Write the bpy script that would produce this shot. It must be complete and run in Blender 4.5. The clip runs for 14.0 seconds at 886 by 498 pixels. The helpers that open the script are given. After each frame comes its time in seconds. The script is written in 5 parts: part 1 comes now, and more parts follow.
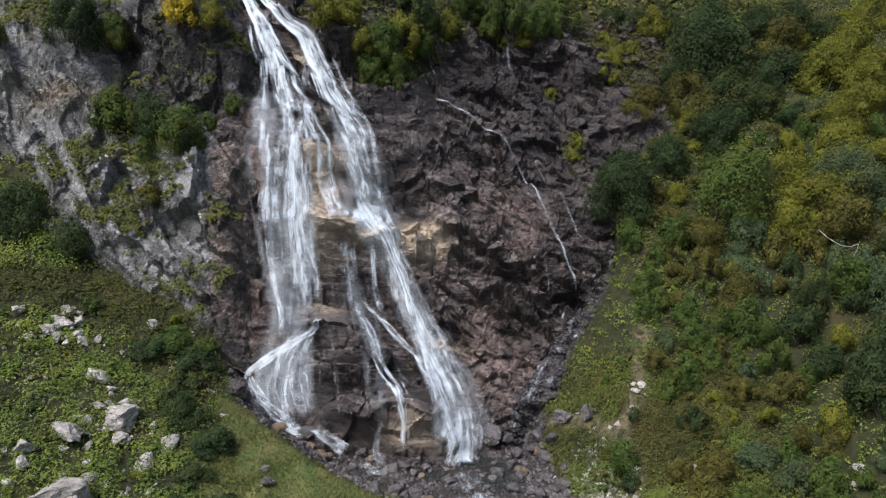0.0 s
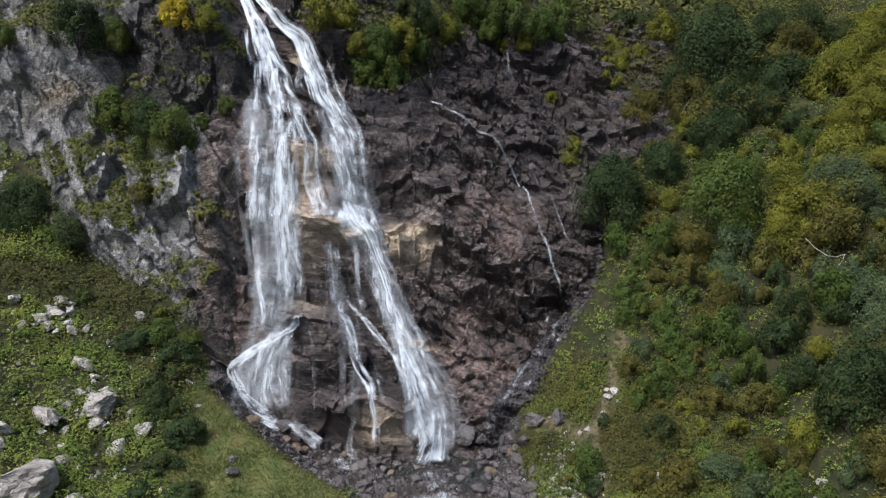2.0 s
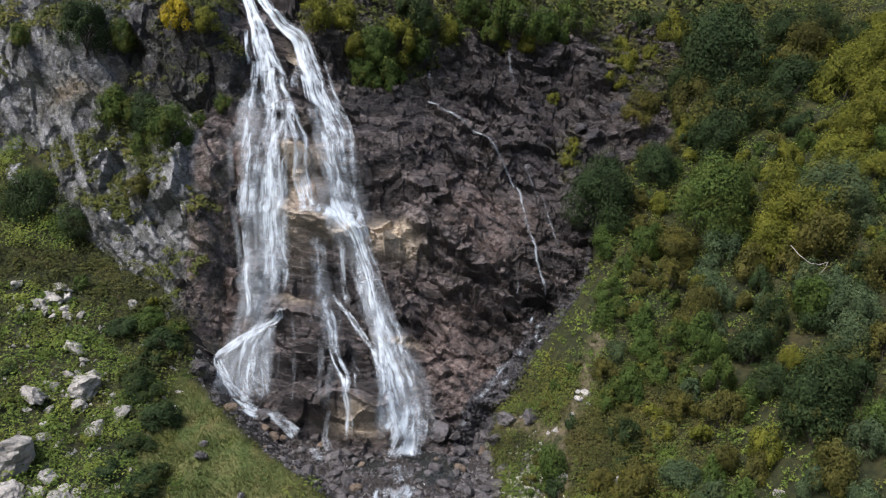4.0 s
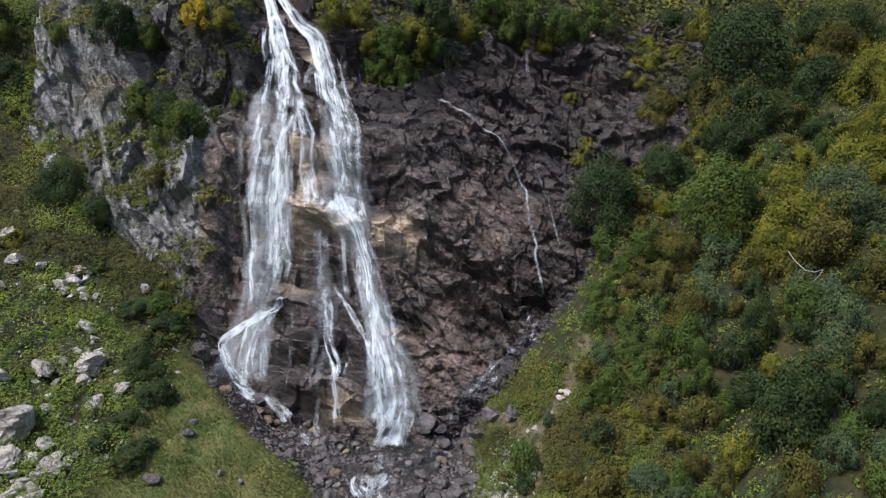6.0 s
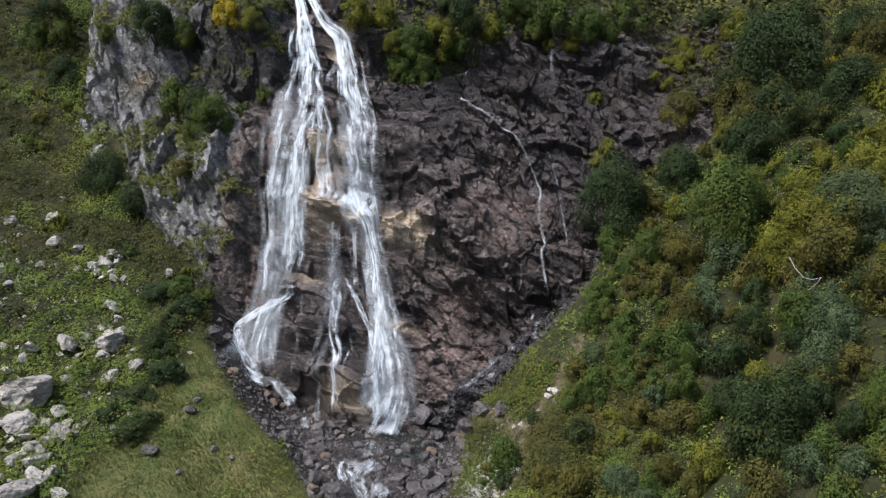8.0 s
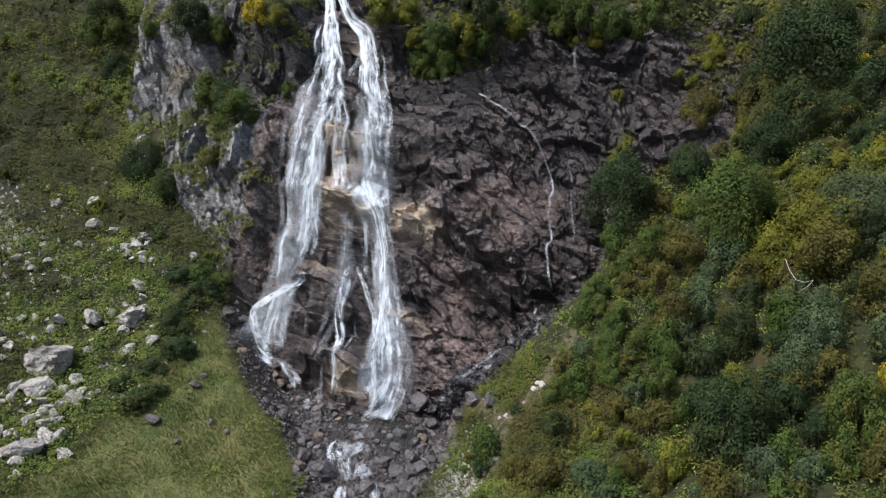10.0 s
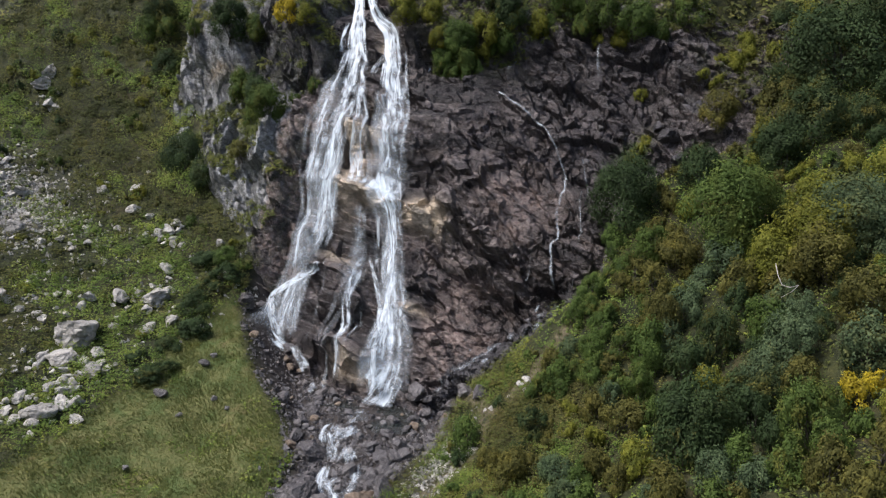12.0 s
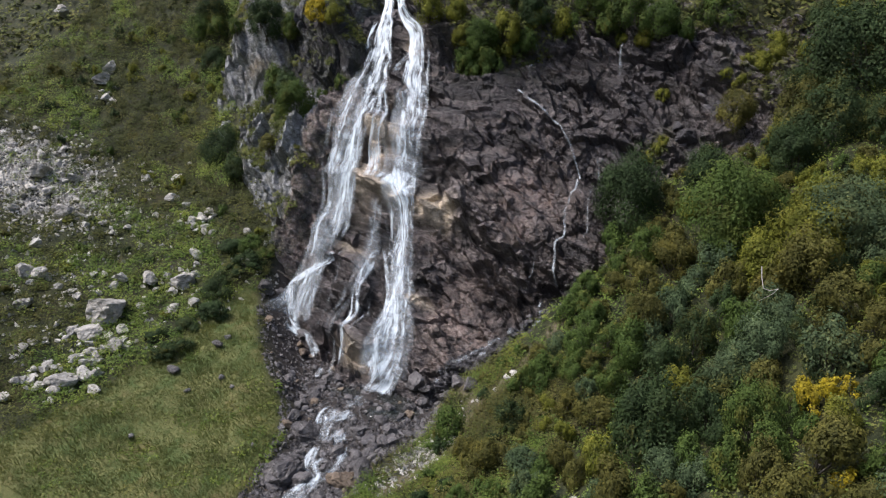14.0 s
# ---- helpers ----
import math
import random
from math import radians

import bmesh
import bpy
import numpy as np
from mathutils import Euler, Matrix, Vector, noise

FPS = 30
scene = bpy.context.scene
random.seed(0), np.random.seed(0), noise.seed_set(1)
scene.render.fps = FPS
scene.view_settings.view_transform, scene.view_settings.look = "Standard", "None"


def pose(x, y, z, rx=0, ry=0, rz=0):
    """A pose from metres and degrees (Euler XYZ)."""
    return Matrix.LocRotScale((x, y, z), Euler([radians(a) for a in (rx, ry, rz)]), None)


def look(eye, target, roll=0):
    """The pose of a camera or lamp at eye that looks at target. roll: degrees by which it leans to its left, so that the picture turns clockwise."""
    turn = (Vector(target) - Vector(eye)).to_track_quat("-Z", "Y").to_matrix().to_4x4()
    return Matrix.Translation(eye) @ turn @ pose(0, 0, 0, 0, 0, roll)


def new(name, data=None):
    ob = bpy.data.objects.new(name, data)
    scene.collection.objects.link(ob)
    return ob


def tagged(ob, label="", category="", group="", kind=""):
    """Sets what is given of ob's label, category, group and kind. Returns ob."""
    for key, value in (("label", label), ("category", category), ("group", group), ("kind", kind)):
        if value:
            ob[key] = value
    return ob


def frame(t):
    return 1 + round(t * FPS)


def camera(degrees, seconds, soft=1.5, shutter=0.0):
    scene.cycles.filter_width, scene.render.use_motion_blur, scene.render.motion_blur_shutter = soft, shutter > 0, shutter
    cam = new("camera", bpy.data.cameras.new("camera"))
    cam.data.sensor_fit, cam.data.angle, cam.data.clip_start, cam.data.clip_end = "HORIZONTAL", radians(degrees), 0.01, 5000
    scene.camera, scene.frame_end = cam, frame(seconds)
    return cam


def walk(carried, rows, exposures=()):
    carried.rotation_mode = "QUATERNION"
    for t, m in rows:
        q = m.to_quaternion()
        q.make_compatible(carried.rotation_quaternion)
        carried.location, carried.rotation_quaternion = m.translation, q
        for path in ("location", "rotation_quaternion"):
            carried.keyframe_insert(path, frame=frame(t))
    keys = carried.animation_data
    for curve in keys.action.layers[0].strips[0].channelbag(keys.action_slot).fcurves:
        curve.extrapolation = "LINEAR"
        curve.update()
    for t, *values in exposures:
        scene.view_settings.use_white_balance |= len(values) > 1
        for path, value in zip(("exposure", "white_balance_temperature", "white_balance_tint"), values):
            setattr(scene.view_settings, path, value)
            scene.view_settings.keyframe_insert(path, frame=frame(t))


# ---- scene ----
cam = camera(61.1, 14.0, soft=1.25)
METRES, EYE, TILT, LEAN, TURN = 36.0, 24.5, -17.0, 0.0, 0.0
ROWS = [
    (0.0, 0.0, 0.0, 0.0, -0.0, 0.0, -0.0),
    (0.5, 0.028, -0.0028, 0.0003, 0.94, 0.01, -0.29),
    (1.0, 0.0598, -0.0057, 0.0009, 1.98, 0.02, -0.62),
    (1.5, 0.0902, -0.0082, 0.0015, 2.95, 0.02, -0.92),
    (2.0, 0.1243, -0.0108, 0.0024, 4.0, 0.01, -1.25),
    (2.5, 0.1561, -0.0128, 0.0035, 5.01, -0.0, -1.58),
    (3.0, 0.1909, -0.0141, 0.005, 6.14, -0.05, -1.92),
    (5.5, 0.3657, -0.0075, 0.0049, 12.6, -0.4, -3.88),
    (6.0, 0.4035, -0.004, 0.0059, 14.27, -0.52, -4.37),
    (6.5, 0.4385, -0.0001, 0.0074, 15.82, -0.64, -4.81),
    (7.0, 0.4761, 0.0044, 0.0093, 17.5, -0.78, -5.26),
    (7.5, 0.5112, 0.0097, 0.0101, 19.05, -0.9, -5.7),
    (8.0, 0.5494, 0.0168, 0.0108, 20.75, -1.08, -6.17),
    (10.5, 0.7274, 0.0651, 0.0166, 28.73, -2.1, -8.32),
    (11.0, 0.7641, 0.078, 0.0192, 30.41, -2.35, -8.76),
    (11.5, 0.7978, 0.091, 0.0223, 31.97, -2.59, -9.18),
    (12.0, 0.8336, 0.1054, 0.0271, 33.64, -2.85, -9.58),
    (12.5, 0.8663, 0.119, 0.0312, 35.17, -3.12, -9.96),
    (13.0, 0.9015, 0.1354, 0.0349, 36.86, -3.4, -10.36),
    (13.5, 0.9333, 0.1511, 0.0388, 38.4, -3.67, -10.7),
    (14.0, 0.9674, 0.1694, 0.043, 40.09, -3.98, -11.09),
]
walk(cam, [(t, pose(0, 0, EYE, TILT, LEAN, TURN) @ pose(METRES * x, METRES * y, METRES * z, 90 + pitch, roll, yaw)) for t, x, y, z, yaw, pitch, roll in ROWS],
     exposures=[(0.0, 0.34, 6420, 15), (4.0, 0.36, 6420, 15), (8.0, 0.40, 6420, 15), (14.0, 0.47, 6420, 15)])

# ---- sky and light ----
SUN_HEIGHT, SUN_TURN = 60.0, 226.0
world = bpy.data.worlds.new("sky")
scene.world = world
world.use_nodes = True
_nt = world.node_tree
_sky = _nt.nodes.new("ShaderNodeTexSky")
_sky.sky_type = "NISHITA"
_sky.sun_disc = False
_sky.sun_elevation, _sky.sun_rotation = radians(SUN_HEIGHT), radians(SUN_TURN)
_sky.air_density, _sky.dust_density, _sky.ozone_density = 1.0, 3.0, 1.0
_bg = _nt.nodes["Background"]
_bg.inputs["Strength"].default_value = 0.15
_nt.links.new(_sky.outputs[0], _bg.inputs["Color"])
_sun = bpy.data.lights.new("sun", "SUN")
_sun.energy, _sun.angle, _sun.color = 3.0, radians(24), (0.985, 0.955, 0.93)
sun = new("sun", _sun)
sun.matrix_world = look(Vector((0, 0, 60)) + Vector((math.sin(radians(SUN_TURN)) * math.cos(radians(SUN_HEIGHT)), math.cos(radians(SUN_TURN)) * math.cos(radians(SUN_HEIGHT)), math.sin(radians(SUN_HEIGHT)))), (0, 0, 60))

# ---- materials ----


class Nodes:
    """Short hand for building a node material."""

    def __init__(self, name):
        self.m = bpy.data.materials.new(name)
        self.m.use_nodes = True
        self.t = self.m.node_tree
        self.t.nodes.clear()
        self.out = self.t.nodes.new("ShaderNodeOutputMaterial")
        self.co = self.t.nodes.new("ShaderNodeTexCoord")

    def node(self, kind, inputs=None, **props):
        n = self.t.nodes.new(kind)
        for k, v in props.items():
            setattr(n, k, v)
        for k, v in (inputs or {}).items():
            self.put(n, k, v)
        return n

    def put(self, n, k, v):
        if hasattr(v, "is_output"):
            self.t.links.new(v, n.inputs[k])
        else:
            n.inputs[k].default_value = v

    def noise(self, scale, detail=6.0, rough=0.6, vec=None, distortion=0.0):
        n = self.node("ShaderNodeTexNoise", {"Scale": scale, "Detail": detail, "Roughness": rough, "Distortion": distortion})
        self.t.links.new(vec if vec is not None else self.co.outputs["Object"], n.inputs["Vector"])
        return n.outputs["Fac"]

    def stretch(self, sx, sy, sz, rot=(0, 0, 0), src=None):
        n = self.node("ShaderNodeMapping", {"Scale": (sx, sy, sz), "Rotation": rot})
        self.t.links.new(src if src is not None else self.co.outputs["Object"], n.inputs["Vector"])
        return n.outputs[0]

    def ramp(self, fac, *stops):
        n = self.node("ShaderNodeValToRGB")
        self.t.links.new(fac, n.inputs["Fac"])
        el = n.color_ramp.elements
        while len(el) < len(stops):
            el.new(0.5)
        for e, (p, c) in zip(el, stops):
            e.position, e.color = p, (*c, 1) if len(c) == 3 else c
        return n.outputs["Color"]

    def level(self, fac, a, b):
        n = self.node("ShaderNodeMapRange", {"From Min": a, "From Max": b}, interpolation_type="SMOOTHSTEP")
        self.t.links.new(fac, n.inputs["Value"])
        return n.outputs[0]

    def mix(self, fac, a, b, blend="MIX"):
        n = self.node("ShaderNodeMix", data_type="RGBA", blend_type=blend)
        for i, v in ((0, fac), (6, a), (7, b)):
            if hasattr(v, "is_output"):
                self.t.links.new(v, n.inputs[i])
            else:
                n.inputs[i].default_value = v if i == 0 else (*v, 1)
        return n.outputs[2]

    def math(self, op, a, b=0.0):
        n = self.node("ShaderNodeMath", operation=op)
        for i, v in ((0, a), (1, b)):
            if hasattr(v, "is_output"):
                self.t.links.new(v, n.inputs[i])
            else:
                n.inputs[i].default_value = v
        return n.outputs[0]

    def attr(self, name):
        return self.node("ShaderNodeAttribute", attribute_name=name).outputs["Fac"]

    def bump(self, height, strength=0.4, distance=0.05, normal=None):
        n = self.node("ShaderNodeBump", {"Strength": strength, "Distance": distance, "Height": height})
        if normal is not None:
            self.t.links.new(normal, n.inputs["Normal"])
        return n.outputs[0]

    def surface(self, color, rough=0.8, normal=None, spec=0.4):
        n = self.node("ShaderNodeBsdfPrincipled", {"Specular IOR Level": spec})
        self.put(n, "Base Color", color if hasattr(color, "is_output") else (*color, 1))
        self.put(n, "Roughness", rough)
        if normal is not None:
            self.t.links.new(normal, n.inputs["Normal"])
        self.t.links.new(n.outputs[0], self.out.inputs["Surface"])
        return self.m


def rock_material(name, dark, mid, light, ochre=(0.66, 0.56, 0.42), wet=0.0, lichen=0.0, own=False):
    """Stone: broad mottling, fine grain, seams that dip with the beds, rusty or ochre stains where the 'stain' attribute says."""
    k = Nodes(name)
    seams = k.stretch(0.5, 0.9, 2.4, (radians(12), radians(24), 0))
    broad = k.noise(0.35, 5, 0.6)
    grain = k.noise(3.2, 8, 0.72)
    bands = k.noise(1.3, 6, 0.65, seams, 0.6)
    c = k.ramp(bands, (0.34, dark), (0.50, mid), (0.68, light))
    c = k.mix(k.math("MULTIPLY", k.level(broad, 0.42, 0.66), 1 - 0.75 * wet), c, tuple(0.55 * a + 0.45 * b for a, b in zip(mid, light)))
    c = k.mix(k.math("MULTIPLY", k.level(grain, 0.35, 0.75), 0.55), c, tuple(0.45 * a for a in dark), "MIX") if wet else k.mix(k.math("MULTIPLY", k.level(grain, 0.5, 0.72), 0.5), c, light)
    if own:
        ri = k.node("ShaderNodeObjectInfo").outputs["Random"]
        c = k.mix(k.math("MULTIPLY", ri, 0.35), c, tuple(0.62 * a for a in mid))
        ii = k.node("ShaderNodeNewGeometry").outputs["Random Per Island"]
        c = k.mix(k.math("MULTIPLY", k.level(ii, 0.5, 1.0), 0.55), c, light)
        c = k.mix(k.math("MULTIPLY", k.level(ii, 0.45, 0.0), 0.6), c, tuple(0.6 * a for a in dark))
    else:
        if wet > 0.5:
            umber = k.ramp(grain, (0.35, (0.035, 0.022, 0.016)), (0.55, (0.115, 0.09, 0.074)), (0.7, (0.24, 0.20, 0.17)))
            c = k.mix(k.math("MULTIPLY", k.level(k.noise(0.5, 5, 0.62, seams), 0.5, 0.6), 0.7), c, umber)
        tone = k.attr("tone")
        c = k.mix(k.math("MULTIPLY", k.level(tone, 0.55, 0.85), 0.8), c, k.mix(k.level(grain, 0.4, 0.65), mid, light))
        c = k.mix(k.math("MULTIPLY", k.level(tone, 0.5, 0.25), 0.75), c, tuple(0.7 * a for a in dark))
        # near-black rock: wet places, and shade painted under the crag's overhang
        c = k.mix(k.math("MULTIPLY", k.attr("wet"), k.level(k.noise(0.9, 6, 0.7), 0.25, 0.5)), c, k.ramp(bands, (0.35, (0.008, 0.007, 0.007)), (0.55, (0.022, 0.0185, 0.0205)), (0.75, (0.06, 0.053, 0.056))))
        st = k.math("MULTIPLY", k.attr("stain"), k.level(k.noise(0.9, 6, 0.7, seams), 0.2, 0.42))
        c = k.mix(st, c, k.ramp(k.noise(2.2, 6, 0.7), (0.3, tuple(0.45 * a for a in ochre)), (0.55, ochre), (0.75, tuple(min(1, 1.25 * a) for a in ochre))))
        ru = k.math("MULTIPLY", k.attr("rust"), k.level(k.noise(0.8, 5, 0.7), 0.36, 0.56))
        c = k.mix(ru, c, k.ramp(k.noise(2.6, 6, 0.7), (0.3, (0.085, 0.052, 0.042)), (0.52, (0.26, 0.20, 0.17)), (0.7, (0.48, 0.41, 0.365))))
        mo = k.math("MULTIPLY", k.attr("moss"), k.level(k.noise(1.1, 6, 0.7), 0.42, 0.6))
        c = k.mix(mo, c, k.ramp(k.noise(6.0, 5, 0.7), (0.3, (0.03, 0.04, 0.012)), (0.7, (0.10, 0.11, 0.03))))
    speck = k.noise(16.0, 4, 0.7)
    c = k.mix(k.math("MULTIPLY", k.level(speck, 0.54, 0.66), 0.35), c, light)
    c = k.mix(k.math("MULTIPLY", k.level(speck, 0.45, 0.34), 0.45), c, tuple(0.6 * a for a in dark))
    if lichen:
        c = k.mix(k.math("MULTIPLY", k.level(k.noise(1.7, 7, 0.75), 0.55, 0.68), lichen), c, (0.30, 0.31, 0.27))
    fine_beds = k.noise(4.5, 5, 0.6, seams, 0.4)
    # joints: thin dark lines that break the stone into pieces
    wander = k.node("ShaderNodeVectorMath", {0: k.co.outputs["Object"], 1: k.node("ShaderNodeTexNoise", {"Scale": 1.4, "Detail": 4.0, "Vector": k.co.outputs["Object"]}).outputs["Color"]}, operation="ADD").outputs[0]
    joints = None
    for size, turn in ((0.75, 0.5), (2.1, -0.35)):
        cell = k.node("ShaderNodeTexVoronoi", {"Scale": size, "Vector": k.stretch(0.8, 1.0, 1.5, (0.2, turn, 0.1), src=wander)}, feature="DISTANCE_TO_EDGE").outputs["Distance"]
        line = k.level(cell, 0.0, 0.05)
        joints = line if joints is None else k.math("MULTIPLY", joints, line)
    c = k.mix(k.math("MULTIPLY", k.math("SUBTRACT", 1.0, joints), 0.3 if own else 0.6 - 0.3 * wet), c, tuple(0.35 * a for a in dark))
    b = k.bump(k.noise(19.0, 6, 0.75), 0.8, 0.035 if wet > 0.5 else 0.02, k.bump(k.noise(8.0, 8, 0.75), 0.85, 0.085, k.bump(fine_beds, 1.0, 0.11, k.bump(joints, 0.7, 0.06, k.bump(bands, 0.8, 0.12)))))
    r = k.node("ShaderNodeMapRange", {"Value": k.noise(1.2, 4), "From Min": 0.3, "From Max": 0.7, "To Min": 0.85 - 0.85 * wet, "To Max": 0.95 - 0.5 * wet}).outputs[0]
    return k.surface(c, r, b, 0.5)


def leaf_material(name, low, main, high, patch=0.25, spread=1.0, thin=0.22, warm=0.0, turn=0.0):
    """Leaves: each one a little different, with patches of shifted colour over the plant or slope."""
    k = Nodes(name)
    isl = k.node("ShaderNodeNewGeometry").outputs["Random Per Island"]
    own = k.node("ShaderNodeObjectInfo").outputs["Random"]
    f = k.math("ADD", k.math("MULTIPLY", isl, 0.24 * spread), k.math("MULTIPLY", k.level(k.noise(patch, 5, 0.65), 0.3, 0.7), 0.5))
    f = k.math("ADD", f, k.math("MULTIPLY", k.attr("mound"), 0.3))
    c = k.ramp(f, (0.08, low), (0.5, main), (0.95, high))
    if warm:
        c = k.mix(k.math("MULTIPLY", k.level(k.noise(0.17, 6, 0.7), 0.54, 0.64), warm), c, k.mix(isl, (0.12, 0.13, 0.018), (0.24, 0.21, 0.035)))
        c = k.mix(k.math("MULTIPLY", k.level(k.noise(0.23, 6, 0.7), 0.42, 0.34), warm), c, k.mix(isl, (0.05, 0.038, 0.014), (0.13, 0.10, 0.035)))
    c = k.mix(k.math("MULTIPLY", own, 0.35), c, tuple(0.6 * a for a in main))
    if turn:
        # some shrubs begin to turn, lobe by lobe
        tip = k.math("MULTIPLY", k.level(k.noise(3.4, 3, 0.6), 0.46, 0.66), k.level(own, 0.35, 0.9))
        c = k.mix(k.math("MULTIPLY", tip, turn), c, k.mix(isl, (0.10, 0.10, 0.02), (0.27, 0.22, 0.04)))
    p = k.node("ShaderNodeBsdfPrincipled", {"Roughness": 0.7, "Specular IOR Level": 0.15, "Base Color": c})
    t = k.node("ShaderNodeBsdfTranslucent", {"Color": c})
    m = k.node("ShaderNodeMixShader", {0: thin})
    k.t.links.new(p.outputs[0], m.inputs[1])
    k.t.links.new(t.outputs[0], m.inputs[2])
    k.t.links.new(m.outputs[0], k.out.inputs["Surface"])
    return k.m


def water_material(name, full=0.95, fibre=0.42, lump=0.5, fine=0.25, low=0.04, high=0.98):
    """White water: foam where the 'foam' attribute says, drawn out in fibres along the flow; clear between them."""
    k = Nodes(name)
    uv = k.node("ShaderNodeUVMap", uv_map="flow").outputs[0]
    fibres = k.noise(1.0, 4, 0.6, k.stretch(5.2, 0.42, 1, src=uv), 0.35)
    lumps = k.noise(1.0, 5, 0.65, k.stretch(2.6, 1.3, 1, src=uv), 0.5)
    f = k.attr("foam")
    for n, a in ((fibres, fibre), (lumps, lump), (k.noise(1.0, 3, 0.6, k.stretch(15.0, 0.7, 1, src=uv), 0.3), fine)):
        f = k.math("ADD", f, k.math("MULTIPLY", k.math("SUBTRACT", n, 0.5), 2 * a))
    a = k.math("MULTIPLY", k.math("MULTIPLY", k.level(f, low, high), k.level(k.attr("foam"), 0.0, 0.22)), full)
    p = k.node("ShaderNodeBsdfPrincipled", {"Base Color": (0.77, 0.88, 0.94, 1), "Roughness": 0.5, "Specular IOR Level": 0.25})
    tr = k.node("ShaderNodeBsdfTransparent")
    m = k.node("ShaderNodeMixShader", {0: a})
    k.t.links.new(tr.outputs[0], m.inputs[1])
    k.t.links.new(p.outputs[0], m.inputs[2])
    k.t.links.new(m.outputs[0], k.out.inputs["Surface"])
    return k.m


def soil_material():
    k = Nodes("mossy_soil")
    n1, n2 = k.noise(0.22, 6, 0.65), k.noise(2.5, 7, 0.7)
    c = k.ramp(n1, (0.32, (0.022, 0.030, 0.010)), (0.5, (0.038, 0.042, 0.014)), (0.68, (0.060, 0.048, 0.020)))
    c = k.mix(k.level(n2, 0.38, 0.62), (0.016, 0.022, 0.008), c)
    c = k.mix(k.math("MULTIPLY", k.level(k.noise(0.5, 5, 0.7), 0.55, 0.7), 0.6), c, (0.065, 0.068, 0.018))
    g = k.mix(k.level(k.noise(5.0, 6, 0.7), 0.35, 0.65), (0.095, 0.112, 0.034), (0.15, 0.15, 0.055))
    g = k.mix(k.level(k.noise(0.55, 6, 0.7), 0.42, 0.62), g, (0.066, 0.096, 0.026))
    g = k.mix(k.math("MULTIPLY", k.level(k.noise(0.42, 6, 0.72), 0.54, 0.66), 0.8), g, (0.135, 0.112, 0.045))
    c = k.mix(k.attr("grass"), c, g)
    s = k.ramp(k.noise(3.5, 8, 0.7), (0.3, (0.035, 0.033, 0.032)), (0.6, (0.10, 0.095, 0.09)), (0.8, (0.19, 0.185, 0.17)))
    c = k.mix(k.attr("scree"), c, s)
    t = k.ramp(k.noise(3.0, 8, 0.7), (0.3, (0.075, 0.062, 0.036)), (0.55, (0.16, 0.135, 0.085)), (0.75, (0.25, 0.22, 0.16)))
    c = k.mix(k.math("MULTIPLY", k.attr("path"), k.level(k.noise(1.6, 5, 0.7), 0.35, 0.55)), c, t)
    d = k.ramp(k.noise(4.0, 8, 0.7), (0.3, (0.015, 0.013, 0.012)), (0.7, (0.06, 0.052, 0.046)))
    c = k.mix(k.attr("bed"), c, d)
    return k.surface(c, 0.85, k.bump(k.noise(9, 8, 0.75), 0.8, 0.08), 0.3)


M_CLIFF = rock_material("wet_dark_rock", (0.0075, 0.0062, 0.0068), (0.046, 0.0390, 0.0385), (0.35, 0.305, 0.285), wet=0.75)
M_CRAG = rock_material("grey_weathered_rock", (0.13, 0.134, 0.138), (0.37, 0.38, 0.388), (0.68, 0.695, 0.70), ochre=(0.34, 0.27, 0.17), wet=0.12, lichen=0.5)
M_BOULDER = rock_material("pale_granite", (0.20, 0.194, 0.172), (0.47, 0.455, 0.41), (0.72, 0.70, 0.64), lichen=0.3, own=True)
M_STONE = rock_material("dark_wet_stone", (0.034, 0.031, 0.031), (0.115, 0.107, 0.105), (0.31, 0.30, 0.295), wet=0.7, own=True)
M_GULLY = rock_material("dark_gully_rubble", (0.016, 0.015, 0.017), (0.06, 0.057, 0.061), (0.19, 0.185, 0.19), wet=0.7, own=True)
M_TAN = rock_material("wet_tan_rock", (0.10, 0.075, 0.05), (0.22, 0.165, 0.115), (0.36, 0.29, 0.21), wet=0.5, own=True)
M_SOIL = soil_material()
M_WATER = water_material("white_water", 0.88, fibre=0.58, lump=0.6, fine=0.32, low=0.06, high=1.12)
M_TRICKLE = water_material("trickle_water", 0.32, fibre=0.5, lump=1.0, low=0.1)
M_RAPID = water_material("rapid_water", 0.7, fibre=0.5, lump=1.0, fine=0.7, low=0.1, high=1.45)
M_MIST = water_material("water_mist", 0.33, fibre=0.12, lump=0.22, fine=0.05, low=0.0, high=1.0)
M_BARK = Nodes("birch_bark")
M_BARK = M_BARK.surface(M_BARK.ramp(M_BARK.noise(9, 5), (0.35, (0.03, 0.025, 0.02)), (0.65, (0.13, 0.115, 0.095))), 0.8)
M_POOL = Nodes("shallow_water")
_p = M_POOL.node("ShaderNodeBsdfPrincipled", {"Base Color": (0.035, 0.045, 0.042, 1), "Roughness": 0.14, "Specular IOR Level": 0.6})
M_POOL.t.links.new(M_POOL.bump(M_POOL.noise(5.0, 5, 0.6), 0.5, 0.05), _p.inputs["Normal"])
_m = M_POOL.node("ShaderNodeMixShader", {0: 0.4})
M_POOL.t.links.new(M_POOL.node("ShaderNodeBsdfTransparent").outputs[0], _m.inputs[1])
M_POOL.t.links.new(_p.outputs[0], _m.inputs[2])
M_POOL.t.links.new(_m.outputs[0], M_POOL.out.inputs["Surface"])
M_POOL = M_POOL.m
